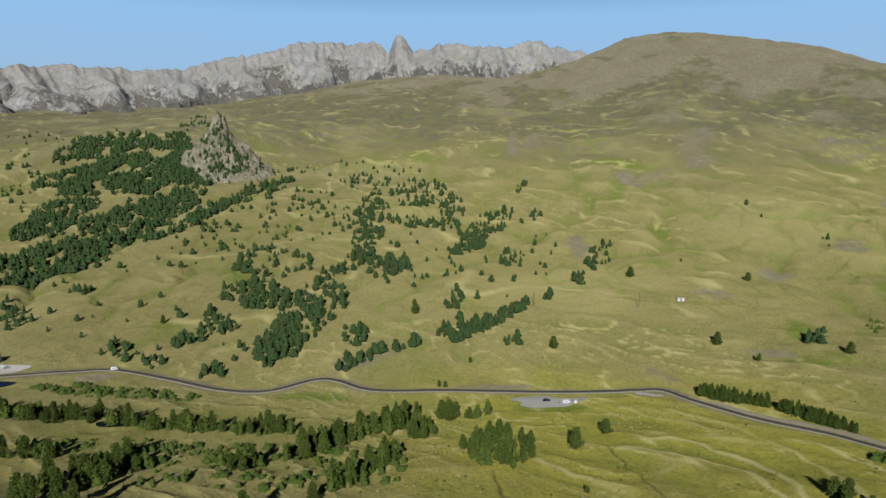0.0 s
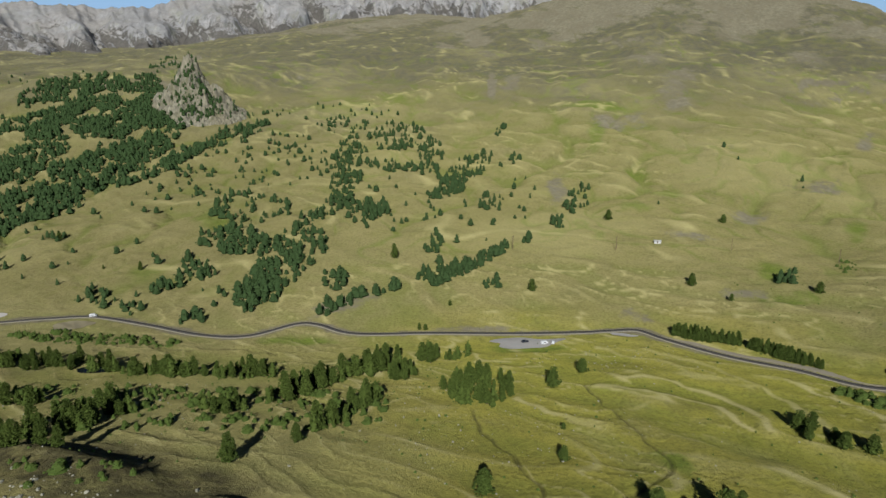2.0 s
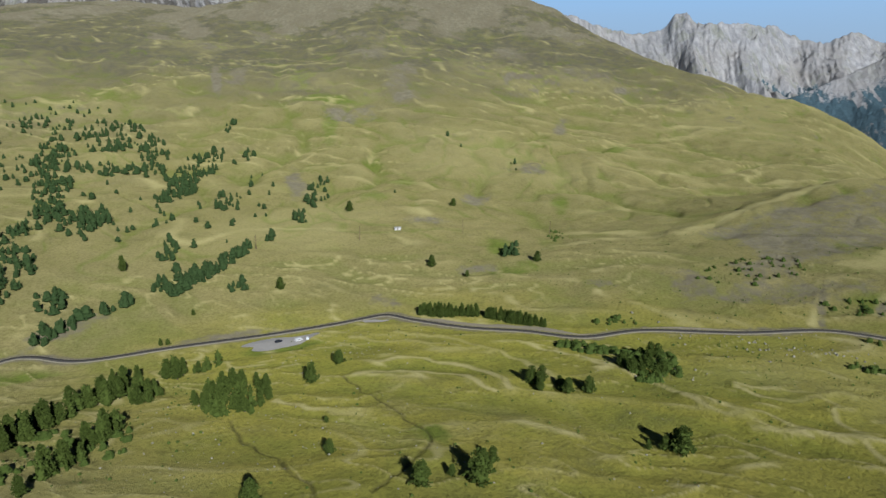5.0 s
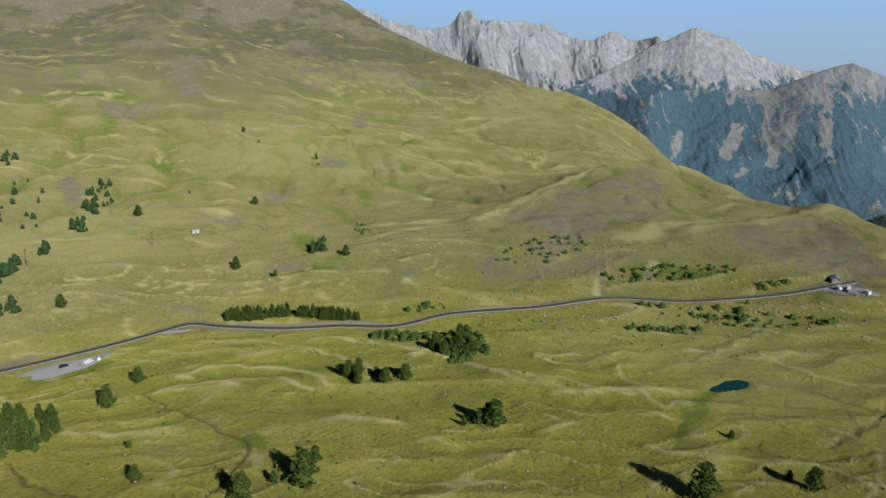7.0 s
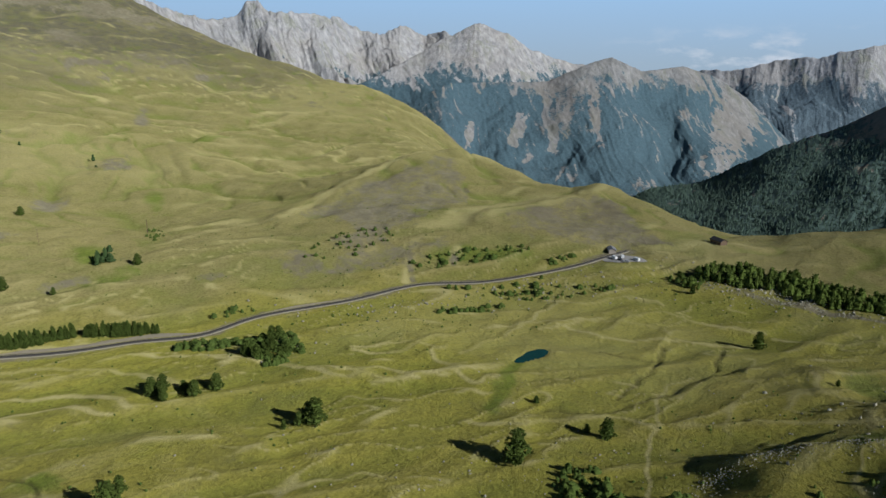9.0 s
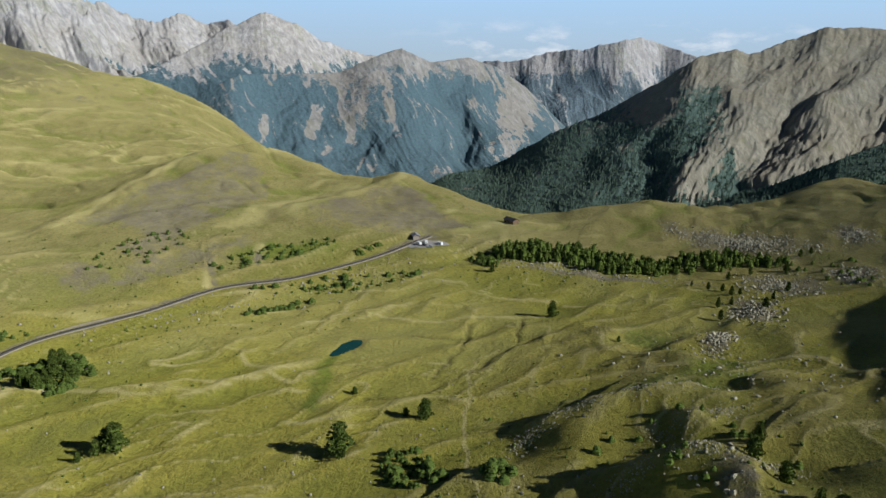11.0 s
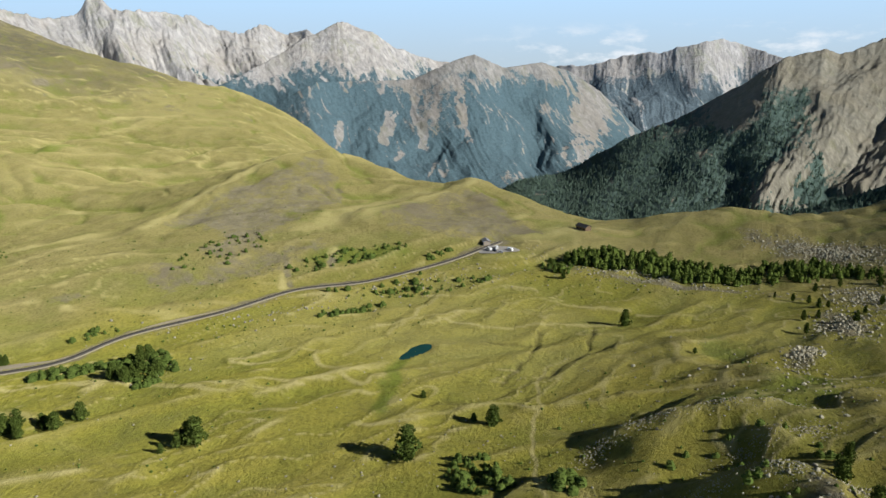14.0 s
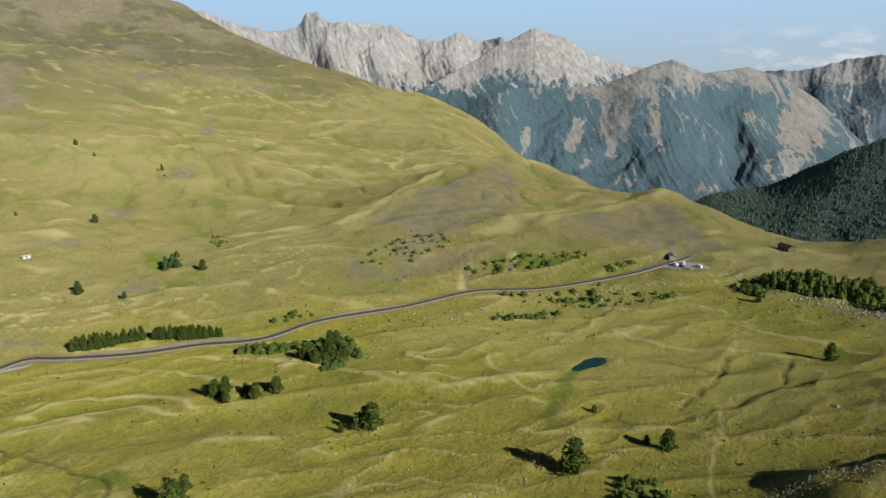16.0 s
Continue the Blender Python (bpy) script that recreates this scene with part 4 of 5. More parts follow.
# ---- trees and woods: patches as above, with a count ----
WOOD_NW = [(-432, 692, 30, 45, 38, -57, 405), (-415, 776, 29, 60, 37, -59, 459), (-392, 860, 24, 60, 34, -56, 459), (-375, 951, 12, 103, 41, -65, 702), (-553, 1127, 70, 31, 51, -99, 1242), (-442, 1133, 4, 60, 44, -72, 540), (-460, 1000, 82, 25, 28, -60, 1134), (-496, 891, 29, 28, 21, -34, 162), (-320, 822, 24, 45, 10, -19, 162), (-301, 895, 17, 52, 10, -21, 135), (-255, 985, 34, 49, 11, -34, 189), (-586, 970, 61, -7, 49, -86, 67), (-363, 1149, 20, 15, 46, -151, 67), (-550, 994, 42, 14, 28, -51, 243), (-496, 833, 29, 20, 24, -40, 216), (-393, 745, 22, 38, 28, -49, 189), (-585, 1627, -61, 253, 95, -242, 108)]
WOOD_MID = [(-187, 934, 19, 2, 9, -48, 21), (-111, 1038, 35, 4, 5, -44, 29), (-29, 971, 41, 1, 2, -72, 114), (17, 893, 18, -1, -1, -75, 60), (-86, 847, 23, -20, 3, -124, 148), (-26, 828, 39, -1, 1, -27, 40), (-81, 689, 11, -1, 5, -42, 33), (59, 821, 36, 46, 1, -41, 101), (31, 719, 23, 38, 2, -27, 47), (-48, 638, 23, -2, 3, -42, 67), (-96, 626, 20, 30, 4, -17, 33), (-171, 670, 42, -7, 11, -47, 81)]
WOOD_LOW = [(-167, 574, 27, -6, 11, -38, 67), (-138, 553, 23, -5, 8, -32, 67), (-98, 549, 21, -4, 9, -51, 74), (-105, 489, 15, 16, 10, -26, 81), (-114, 454, 11, 17, 11, -22, 74), (-166, 503, 14, -3, 3, -11, 16), (-186, 525, 8, -2, 5, -15, 12), (-231, 465, 13, -1, 7, -16, 18), (-201, 446, 10, -1, 5, -12, 12), (-188, 480, 15, 17, 5, -9, 24), (-149, 418, 8, -1, 4, -13, 10), (40, 495, 33, 33, 1, -10, 101), (-38, 443, 25, 17, 1, -6, 35)]
WOOD_BROOK = [(13, 540, 8, 0, -1, -24, 16), (10, 485, 11, 15, 2, -9, 21), (-62, 469, 10, 0, 2, -14, 16), (162, 663, 3, -25, -19, -43, 24), (128, 591, 9, -1, -4, -21, 10), (53, 459, 7, -1, -1, -8, 8), (90, 545, 5, -1, -2, -10, 4), (74, 654, 13, 18, 0, -20, 12), (122, 852, 8, -2, -4, -27, 8), (-62, 421, 7, 0, 2, -15, 13), (120, 991, 14, 21, 1, -22, 13), (-357, 542, 14, -1, 25, -40, 24), (-342, 613, 22, -2, 13, -24, 8), (254, 436, 7, -1, -8, -15, 10)]
WOOD_SCATTER = [(-232, 834, 54, 34, 29, -90, 54), (-158, 858, 44, 1, 23, -128, 40), (-35, 705, 61, -4, 7, -140, 35), (-300, 735, 56, 31, 36, -83, 21), (44, 613, 52, -5, -5, -74, 18), (-243, 530, 98, -14, 28, -64, 16), (97, 691, 35, -5, -18, -134, 16), (-145, 1095, 108, 12, 9, -69, 27), (-740, 1311, 180, -95, 126, -227, 40), (285, 632, 108, -3, -92, -215, 6), (-142, 454, 25, -4, 11, -37, 8)]
TREES_VALLEY = [(-213, 345, 39, -13, 7, -13, 25), (-140, 321, 31, -5, 3, -7, 19), (-89, 319, 15, 1, 2, -9, 13), (-50, 297, 21, 30, 2, -9, 22), (-26, 330, 14, 18, 2, -13, 19), (-31, 252, 14, 30, 2, -6, 18), (-8, 316, 8, 4, 1, -11, 6), (27, 285, 15, -7, -3, -20, 25), (-82, 259, 9, 1, 2, -8, 6), (13, 343, 14, 3, 0, -6, 6), (-179, 276, 16, -2, 5, -7, 7), (-139, 237, 12, 5, 6, -10, 9), (-130, 264, 12, -3, 5, -11, 6)]
TREES_ROAD = [(165, 354, 15, -11, -1, -2, 62), (195, 325, 12, -15, -1, -1, 62)]
TREES_GROVE = [(163, 229, 11, -11, -6, -8, 13), (217, 236, 8, -8, -10, -11, 16), (172, 167, 3, -3, -2, -2, 3)]
TREES_PASS = [(457, 46, 8, -34, -16, -2, 240), (452, -3, 1, -35, -15, 0, 200), (469, -56, 2, -36, -17, 1, 78), (422, 76, 1, -5, -8, -1, 9), (487, -84, -12, -34, -12, 2, 110)]
SHRUBS = [(209, 269, 13, -14, -5, -6, 150), (220, 236, 9, -10, -15, -17, 190), (320, 181, 20, -13, -4, -3, 40), (421, 161, 8, -9, -4, -2, 16), (174, 56, -1, -11, -12, -4, 60), (169, 27, -1, -5, -7, -1, 26), (-201, 393, 55, -12, 5, -11, 150), (376, 184, 29, -29, -7, -4, 24), (175, -26, -11, -25, -22, 3, 26), (-89, 261, 75, 3, 11, -32, 190), (435, 83, 2, -11, -11, -2, 30), (-115, 182, 30, -3, 5, -9, 24), (451, -135, -30, -29, -33, 9, 30), (248, 294, 12, -7, -3, -4, 14), (364, 304, 33, -14, -15, -15, 46), (391, 220, 33, -30, -9, -6, 60), (425, 160, 14, -11, -3, -1, 40), (367, 165, 26, -44, -10, -5, 70), (312, 460, 5, -5, -17, -24, 16), (-138, 283, 53, -1, 6, -13, 60)]
LONE_TREES = [(180, 82, 12.5), (213, 62, 8.5), (215, 70, 3.5), (346, 28, 9.5), (169, 161, 11), (165, 166, 6), (160, 169, 4), (90, 169, 12), (99, 177, 6), (83, 176, 4.5), (71, 173, 9), (51, 210, 6), (63, 289, 10), (82, 308, 7.5), (57, 238, 3), (-63, 199, 11), (20, 184, 9), (177, -43, 5.5), (163, -39, 6), (155, -45, 6), (136, -51, 8), (143, -49, 4), (299, -7, 3), (228, 96, 3.5), (275, 582, 8), (187, 432, 9), (79, 443, 9), (258, 401, 8), (202, 404, 5), (175, 597, 10)]
LONE_TREES += [(21, 429, 4), (0, 393, 5), (4, 393, 4), (-19, 510, 12), (-220, 517, 8), (-253, 526, 4), (-325, 602, 9), (-135, 205, 10), (-125, 203, 9), (-143, 210, 11), (-118, 200, 8), (-131, 235, 10), (-148, 237, 12)]
TALUS_PINES = [(417, -50, 4), (411, -59, 5), (409, -67, 5), (397, -70, 6), (369, -59, 6), (349, -58, 6), (377, -67, 5), (367, -82, 6), (388, -90, 5), (408, -102, 6), (459, -112, 7), (450, -89, 6), (438, -74, 6), (399, -75, 4), (411, 74, 7), (430, 86, 6), (490, -127, 6), (494, -134, 5)]


def part(name, me, parent, label=""):
    ob = new(name, me)
    ob.parent = parent
    return tagged(ob, label)


def tufts(rng, count, blades, height, radius, low, size, shape=0.8, lean=0.25):
    """Sprays of needles over a crown: each spray a few diamond-shaped blades."""
    t = rng.random(count) ** 0.75
    level = low + (1 - low) * t
    belly = np.minimum(1, (level - low) / 0.16 + 0.35)
    reach = radius * belly * (1 - t) ** shape + 0.03 * height
    angle = rng.random(count) * 2 * np.pi
    lump = 1 + 0.25 * np.sin(3 * angle + 9 * t + rng.random() * 6)
    away = reach * lump * np.sqrt(0.25 + 0.75 * rng.random(count))
    mid = np.stack([np.cos(angle) * away, np.sin(angle) * away, level * height], -1)
    out = np.stack([np.cos(angle), np.sin(angle), np.full(count, lean)], -1)
    way = out[:, None] + rng.normal(0, 0.75, (count, blades, 3))
    way /= np.linalg.norm(way, axis=-1, keepdims=True)
    side = np.cross(way, rng.normal(0, 1, way.shape))
    side /= np.linalg.norm(side, axis=-1, keepdims=True)
    length = size * (0.65 + 0.7 * rng.random((count, blades, 1))) * (1.15 - 0.55 * t)[:, None, None]
    base = mid[:, None] - way * length * 0.35
    quad = np.stack([base, base + way * length * 0.55 + side * length * 0.36, base + way * length * 1.3, base + way * length * 0.55 - side * length * 0.36], 2)
    return quad.reshape(-1, 3)


def lumps(rng, sides, rings, height, radius, low, shape):
    """A ragged solid crown inside the sprays, of separate facets."""
    t = np.linspace(0, 1, rings + 1)
    reach = radius * np.minimum(1, 0.45 + 4 * t) * (1 - t) ** shape * np.where(np.arange(rings + 1) % 2, 1.12, 0.86) + 0.012 * height
    w = np.linspace(0, 2 * np.pi, sides, endpoint=False) + rng.random() * 6
    r = reach[:, None] * rng.uniform(0.72, 1.25, (rings + 1, sides))
    w = w + rng.normal(0, 0.12, (rings + 1, sides))
    z = height * (low + (1 - low) * t)[:, None] + height * rng.normal(0, 0.022, (rings + 1, sides))
    p = np.stack([r * np.cos(w), r * np.sin(w), z], -1)
    q = np.roll(p, -1, 1)
    return np.stack([p[:-1], q[:-1], q[1:], p[1:]], 2).reshape(-1, 3)


def quads(verts):
    return np.arange(len(verts)).reshape(-1, 4)


def trunk_mesh(rng, height, thick):
    """A tapered, slightly bent trunk with bare limbs."""
    verts, faces = [], []

    def limb(a, b, ra, rb, sides=6):
        a, b = np.array(a, float), np.array(b, float)
        d = (b - a) / np.linalg.norm(b - a)
        s = np.cross(d, (0.3, 0.9, 0.2))
        s /= np.linalg.norm(s)
        u, n = np.cross(d, s), len(verts)
        for p, r in ((a, ra), (b, rb)):
            for k in range(sides):
                w = 2 * np.pi * k / sides
                verts.append(p + r * (np.cos(w) * s + np.sin(w) * u))
        for k in range(sides):
            faces.append((n + k, n + (k + 1) % sides, n + sides + (k + 1) % sides, n + sides + k))

    at = np.array([0, 0, -0.6])
    for k in range(4):
        to = np.array([*(rng.normal(0, 0.012 * height, 2) * (k > 0)), height * (0.22 * (k + 1))])
        limb(at, to, thick * (1 - 0.22 * k), thick * (0.78 - 0.22 * k))
        at = to
    for k in range(9):
        z = height * (0.18 + 0.07 * k)
        w = rng.random() * 6.3
        l = height * 0.17 * (1.1 - 0.09 * k)
        limb((0, 0, z), (np.cos(w) * l, np.sin(w) * l, z + 0.25 * l), thick * 0.22, thick * 0.06, 4)
    return np.array(verts), np.array(faces)


def pine(seed, height, radius, low=0.1, shape=0.75, needles=NEEDLES):
    rng = np.random.default_rng(seed)
    tree = tagged(new("pine_tree"), "green mountain pine with a dense ragged crown", "tree")
    v, f = trunk_mesh(rng, height, 0.028 * height)
    part("trunk", mesh_from("trunk", v, f, BARK), tree)
    v = np.r_[tufts(rng, 330, 5, height, radius, low, 0.072 * height, shape), lumps(rng, 15, 14, height * 0.94, radius * 0.62, low, shape)]
    part("crown", mesh_from("crown", v, quads(v), needles, False), tree)
    return tree


def in_patch(rng, row):
    cx, cy, ax, ay, bx, by, count = row
    w, r = rng.random(count) * 2 * np.pi, np.sqrt(rng.random(count)) * 1.05
    u, v = np.cos(w) * r, np.sin(w) * r
    return cx + u * ax + v * bx, cy + u * ay + v * by


KINDS = [pine(1, 12, 2.5, 0.1, 0.5), pine(2, 12, 2.8, 0.06, 0.45), pine(3, 12, 2.2, 0.08, 0.62), pine(4, 12, 2.6, 0.12, 0.5), pine(5, 12, 4.2, 0.04, 0.45), pine(6, 12, 3.9, 0.05, 0.4), pine(7, 12, 2.2, 0.03, 0.8, LIGHT_NEEDLES), pine(8, 12, 2.5, 0.03, 0.7, LIGHT_NEEDLES), pine(9, 12, 1.9, 0.03, 0.9, LIGHT_NEEDLES)]
used = set()


def plant(x, y, height, rng, group, label="", first=0, last=5):
    k = int(rng.integers(first, last))
    m = Matrix.LocRotScale((x, y, float(ground_height(np.array([x]), np.array([y]))[0]) - 0.1), Euler((rng.normal(0, 0.03), rng.normal(0, 0.03), rng.random() * 6.28)), None)
    ob = copy_thing(KINDS[k], m)
    ob.scale = [height / 12 * s for s in (rng.uniform(0.88, 1.15), rng.uniform(0.88, 1.15), 1)]
    return tagged(ob, label, group=group)


rng = np.random.default_rng(7)
for x, y, h in LONE_TREES:
    wide = 4 if x > 0 else 0
    plant(x, y, h, rng, "lone trees on the pasture", "lone green pine standing on open pasture", wide, wide + 2)
for x, y, h in TALUS_PINES:
    plant(x, y, h, rng, "pines among the boulders", "small dark pine among pale boulders", 0, 4)
GROVES = ((TREES_VALLEY, "trees along the valley brook", 5, 11.5, 0, 3), (TREES_ROAD, "trees beside the road", 5, 8.5, 6, 9), (TREES_GROVE, "trees in the meadow grove", 4.5, 8.5, 4, 6))
for rows, group, low, high, first, last in GROVES:
    for row in rows:
        for x, y in zip(*in_patch(rng, row)):
            if np.hypot(ROAD[:, 0] - x, ROAD[:, 1] - y).min() > 8:
                plant(x, y, rng.uniform(low, high), rng, group, "", first, last)
for k in KINDS:
    for child in list(k.children):
        bpy.data.objects.remove(child)
    bpy.data.objects.remove(k)


def wood(name, label, rows, seed, low, high, sprays, blades, mat, wide=0.26, sides=7, rings=6, gaps=-9.0, on=None):
    """Many trees in one mesh."""
    rng = np.random.default_rng(seed)
    crowns = []
    kinds = [np.r_[tufts(rng, sprays, blades, 1.0, wide * s, 0.03, 0.15, sh), lumps(rng, sides, rings, 0.97, wide * s * 0.85, 0.02, sh)] for s, sh in ((1, 0.5), (1.3, 0.45), (0.85, 0.6), (1.15, 0.4), (0.95, 0.55), (1.5, 0.38))]
    for row in rows:
        x, y = in_patch(rng, row)
        keep = (nearest(x, y, ROAD)[0] > 9) & (fbm(x / 34, y / 46, 3, seed) > gaps)
        x, y = x[keep], y[keep]
        z = (on or ground_height)(x, y)
        for a, b, c in zip(x, y, z):
            h, w = rng.uniform(low, high) * rng.choice((0.6, 0.85, 1.0, 1.0)), rng.random() * 6.28
            v = kinds[int(rng.integers(len(kinds)))] * h
            s, k = np.sin(w), np.cos(w)
            crowns.append(np.stack([v[:, 0] * k - v[:, 1] * s + a, v[:, 0] * s + v[:, 1] * k + b, v[:, 2] + c - 0.2], -1))
    v = np.concatenate(crowns)
    return tagged(new(name, mesh_from(name, v, quads(v), mat, False)), label, "wood", kind="stuff")


wood("conifer_wood", "dark conifer forest below the rock crag", WOOD_NW, 11, 5, 11.5, 6, 2, FAR_NEEDLES, 0.32, 6, 4, -0.30)
wood("conifer_wood", "scattered conifer groves on the open slope", WOOD_MID + WOOD_LOW + WOOD_BROOK, 12, 4.5, 9.5, 9, 3, FAR_NEEDLES, 0.36)
wood("scattered_conifers", "single small conifers dotted over the slope", WOOD_SCATTER, 13, 4.5, 8.5, 9, 3, FAR_NEEDLES, 0.38)
wood("pass_wood", "dense pine wood on the level of the pass", TREES_PASS, 14, 4, 8.5, 16, 4, LIGHT_NEEDLES, 0.29, 7, 6)
wood("shrubs", "low green shrubs and dwarf pines on the pasture", SHRUBS, 15, 1.5, 3.6, 22, 4, LEAVES, 0.6)
wood("valley_wood", "dense mixed trees along the valley brook", [(*row[:6], int(row[6] * 1.15)) for row in TREES_VALLEY], 16, 4, 10.5, 30, 4, NEEDLES, 0.2, 8, 8)


def slope_wood(name, label, slope, seed, count, low, high, most):
    """Spires of forest on the wooded part of a mountain."""
    rng = np.random.default_rng(seed)
    rad, z, az, trees = SLOPES[slope]
    rows, cols = np.nonzero((trees > 0.75) & (np.degrees(az)[None, :] < most) & (np.arange(len(trees))[:, None] < len(trees) - 12) & (np.arange(len(trees))[:, None] > 1))
    pick = rng.integers(0, len(rows), count)
    r, c = rows[pick], cols[pick]
    f, g = rng.random(count), rng.random(count)
    n, m = (r + 1).clip(None, len(trees) - 1), (c + 1).clip(None, len(az) - 1)
    mixed = lambda q: (q[r, c] * (1 - f) + q[n, c] * f) * (1 - g) + (q[r, m] * (1 - f) + q[n, m] * f) * g
    far, up, a = mixed(rad), mixed(z), az[c] * (1 - g) + az[m] * g
    kinds = [np.r_[tufts(rng, 4, 2, 1.0, 0.2 * s, 0.02, 0.2, 0.8), lumps(rng, 5, 3, 1.0, 0.19 * s, 0, 0.85)] for s in (0.8, 1.0, 1.2, 1.4)]
    out = []
    for x, y, h in zip(far * np.sin(a), far * np.cos(a), up):
        out.append(kinds[int(rng.integers(4))] * rng.uniform(low, high) + (x, y, h - 1))
    v = np.concatenate(out)
    return tagged(new(name, mesh_from(name, v, quads(v), HAZY_NEEDLES, False)), label, "wood", kind="stuff")


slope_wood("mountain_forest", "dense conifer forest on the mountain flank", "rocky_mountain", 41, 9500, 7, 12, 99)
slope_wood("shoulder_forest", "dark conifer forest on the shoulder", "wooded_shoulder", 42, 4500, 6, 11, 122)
wood("tussock_shrubs", "tiny dark juniper shrubs dotted over the pasture", [(120, 250, 150, -60, 60, 90, 260), (-90, 270, 120, 10, 0, 70, 300), (330, 200, 60, -80, 60, 30, 260), (200, 0, 60, -50, 60, 40, 160), (330, 350, 130, -60, 30, 60, 200), (430, 40, 20, -60, 40, 10, 160)], 44, 0.5, 1.3, 6, 3, LEAVES, 0.6, 5, 3)

# ---- rock crag above the forest ----
def height_at(x, y):
    return float(ground_height(np.array([float(x)]), np.array([float(y)]))[0])


CRAG_ROCK = rock_material("crag_rock", (0.19, 0.175, 0.12), (0.42, 0.38, 0.27), (0.13, 0.13, 0.045), size=12)


CRAG_TOP = []


def crag_height(x, y):
    """The height of the crag where it stands above the ground."""
    x0, y0, gap, z = CRAG_TOP[0]
    i, k = np.rint((x - x0) / gap).astype(int), np.rint((y - y0) / gap).astype(int)
    on = (i >= 0) & (k >= 0) & (i < z.shape[1]) & (k < z.shape[0])
    low = ground_height(x, y)
    return np.where(on, np.maximum(low, z[k.clip(0, len(z) - 1), i.clip(0, z.shape[1] - 1)]), low)


def crag(x, y, tall, wide, seed):
    """A steep pinnacle with gullies and a scree skirt."""
    n = 110
    g = np.linspace(-1.5, 1.5, n)
    u, v = np.meshgrid(g, g)
    a = np.arctan2(v, u)
    d = np.hypot(u, v) * (1 + 0.3 * fbm(np.cos(a) * 1.6, np.sin(a) * 1.6, 3, seed))
    ribs = ridged(a * 2.2 + 0.4 * fbm(u * 3, v * 3, 2, seed + 1), d * 1.6, 4, seed + 3, 0.6)
    wu, wv = u + 0.12 * fbm(u * 3, v * 3, 3, seed + 6), v + 0.12 * fbm(u * 3 + 7, v * 3, 3, seed + 7)
    top = np.zeros(u.shape)
    for cu, cv, peak, fall in ((-0.02, 0, 1.0, 1.3), (0.06, 0.02, 0.93, 1.5), (-0.1, 0.0, 0.88, 1.2), (0.14, -0.1, 0.8, 1.1), (0.2, -0.25, 0.66, 0.9), (0.44, 0.12, 0.64, 1.1), (0.54, 0.1, 0.6, 1.0), (0.26, 0.1, 0.62, 0.85), (-0.2, -0.15, 0.62, 0.8), (-0.34, 0.1, 0.5, 0.65), (0.15, -0.5, 0.42, 0.52), (0.5, -0.3, 0.36, 0.4)):
        top = np.maximum(top, peak - fall * np.hypot(wu - cu, wv - cv))
    z = tall * (top + 0.12 * (ribs - 0.5) * (top > 0.02) * step(0.0, 0.35, top)) + 3.2 * fbm(u * 9, v * 9, 4, seed + 5, 0.65)
    wx, wy = x + u * wide, y + v * wide
    base = ground_height(wx, wy)
    z = base + np.where(top > 0.02, z, -4.0 + 0 * z) - 1.0
    CRAG_TOP.append((x - 1.5 * wide, y - 1.5 * wide, 3 * wide / (n - 1), z))
    me = mesh_from("rock_crag", np.stack([wx, wy, z], -1).reshape(-1, 3), grid_faces(n, n), CRAG_ROCK, False)
    return tagged(new("rock_crag", me), "steep pale rock pinnacle above the forest", "rock")


crag(-352, 1090, 82, 62, 5)
wood("crag_pines", "stunted pines clinging to the rock crag", [(-362, 1078, 10, 4, 2, -30, 46), (-345, 1062, 12, 6, 6, -34, 60), (-330, 1050, 26, 10, -8, 26, 34), (-385, 1085, 16, 8, -5, 35, 40), (-352, 1025, 50, 12, 0, 14, 50), (-318, 1060, 16, 8, -6, 26, 50), (-290, 1070, 30, 8, 0, 24, 34)], 18, 4.5, 9, 14, 4, FAR_NEEDLES, on=crag_height)


# ---- water ----
def water_material(name, colour):
    t = Tree(name, 0.08)
    t.bump(t.noise(1.2, 3), 0.08, 0.1)
    return t.done(t.mix(t.noise(8, 3), colour, [0.6 * v for v in colour]))


def disc_mesh(name, x, y, z, ax, ay, turn, mat, sides=64, rings=5, wobble=0.05, drape=False):
    w = np.linspace(0, 2 * np.pi, sides, endpoint=False)
    edge = 1 + wobble * np.sin(3 * w + 1) + 0.6 * wobble * np.sin(5 * w)
    r = np.linspace(0.02, 1, rings)[:, None] * edge
    u, v = r * np.cos(w) * ax, r * np.sin(w) * ay
    wx, wy = x + u * math.cos(turn) - v * math.sin(turn), y + u * math.sin(turn) + v * math.cos(turn)
    wz = ground_height(wx, wy) + z if drape else np.full(wx.shape, float(z))
    return mesh_from(name, np.stack([wx, wy, wz], -1).reshape(-1, 3), np.r_[grid_faces(rings, sides, True)], mat)


tagged(new("pond_water", disc_mesh("pond_water", POND[0], POND[1], POND[2], 12.4, 4.7, POND[3], water_material("teal_water", (0.016, 0.075, 0.066)))), "small teal mountain pond in the pasture", "pond", kind="structure")
tagged(new("reservoir_water", disc_mesh("reservoir_water", -293, 414, -7.6, 17, 6, 0.1, water_material("dark_water", (0.012, 0.022, 0.040)))), "dark still reservoir beside the road", "water", kind="structure")
tagged(new("pool_water", disc_mesh("pool_water", -167, 326, 4.75, 10.5, 4.2, 0.0, water_material("pool_water", (0.014, 0.022, 0.028)))), "small dark pool between conifers and shrubs", "water", kind="structure")

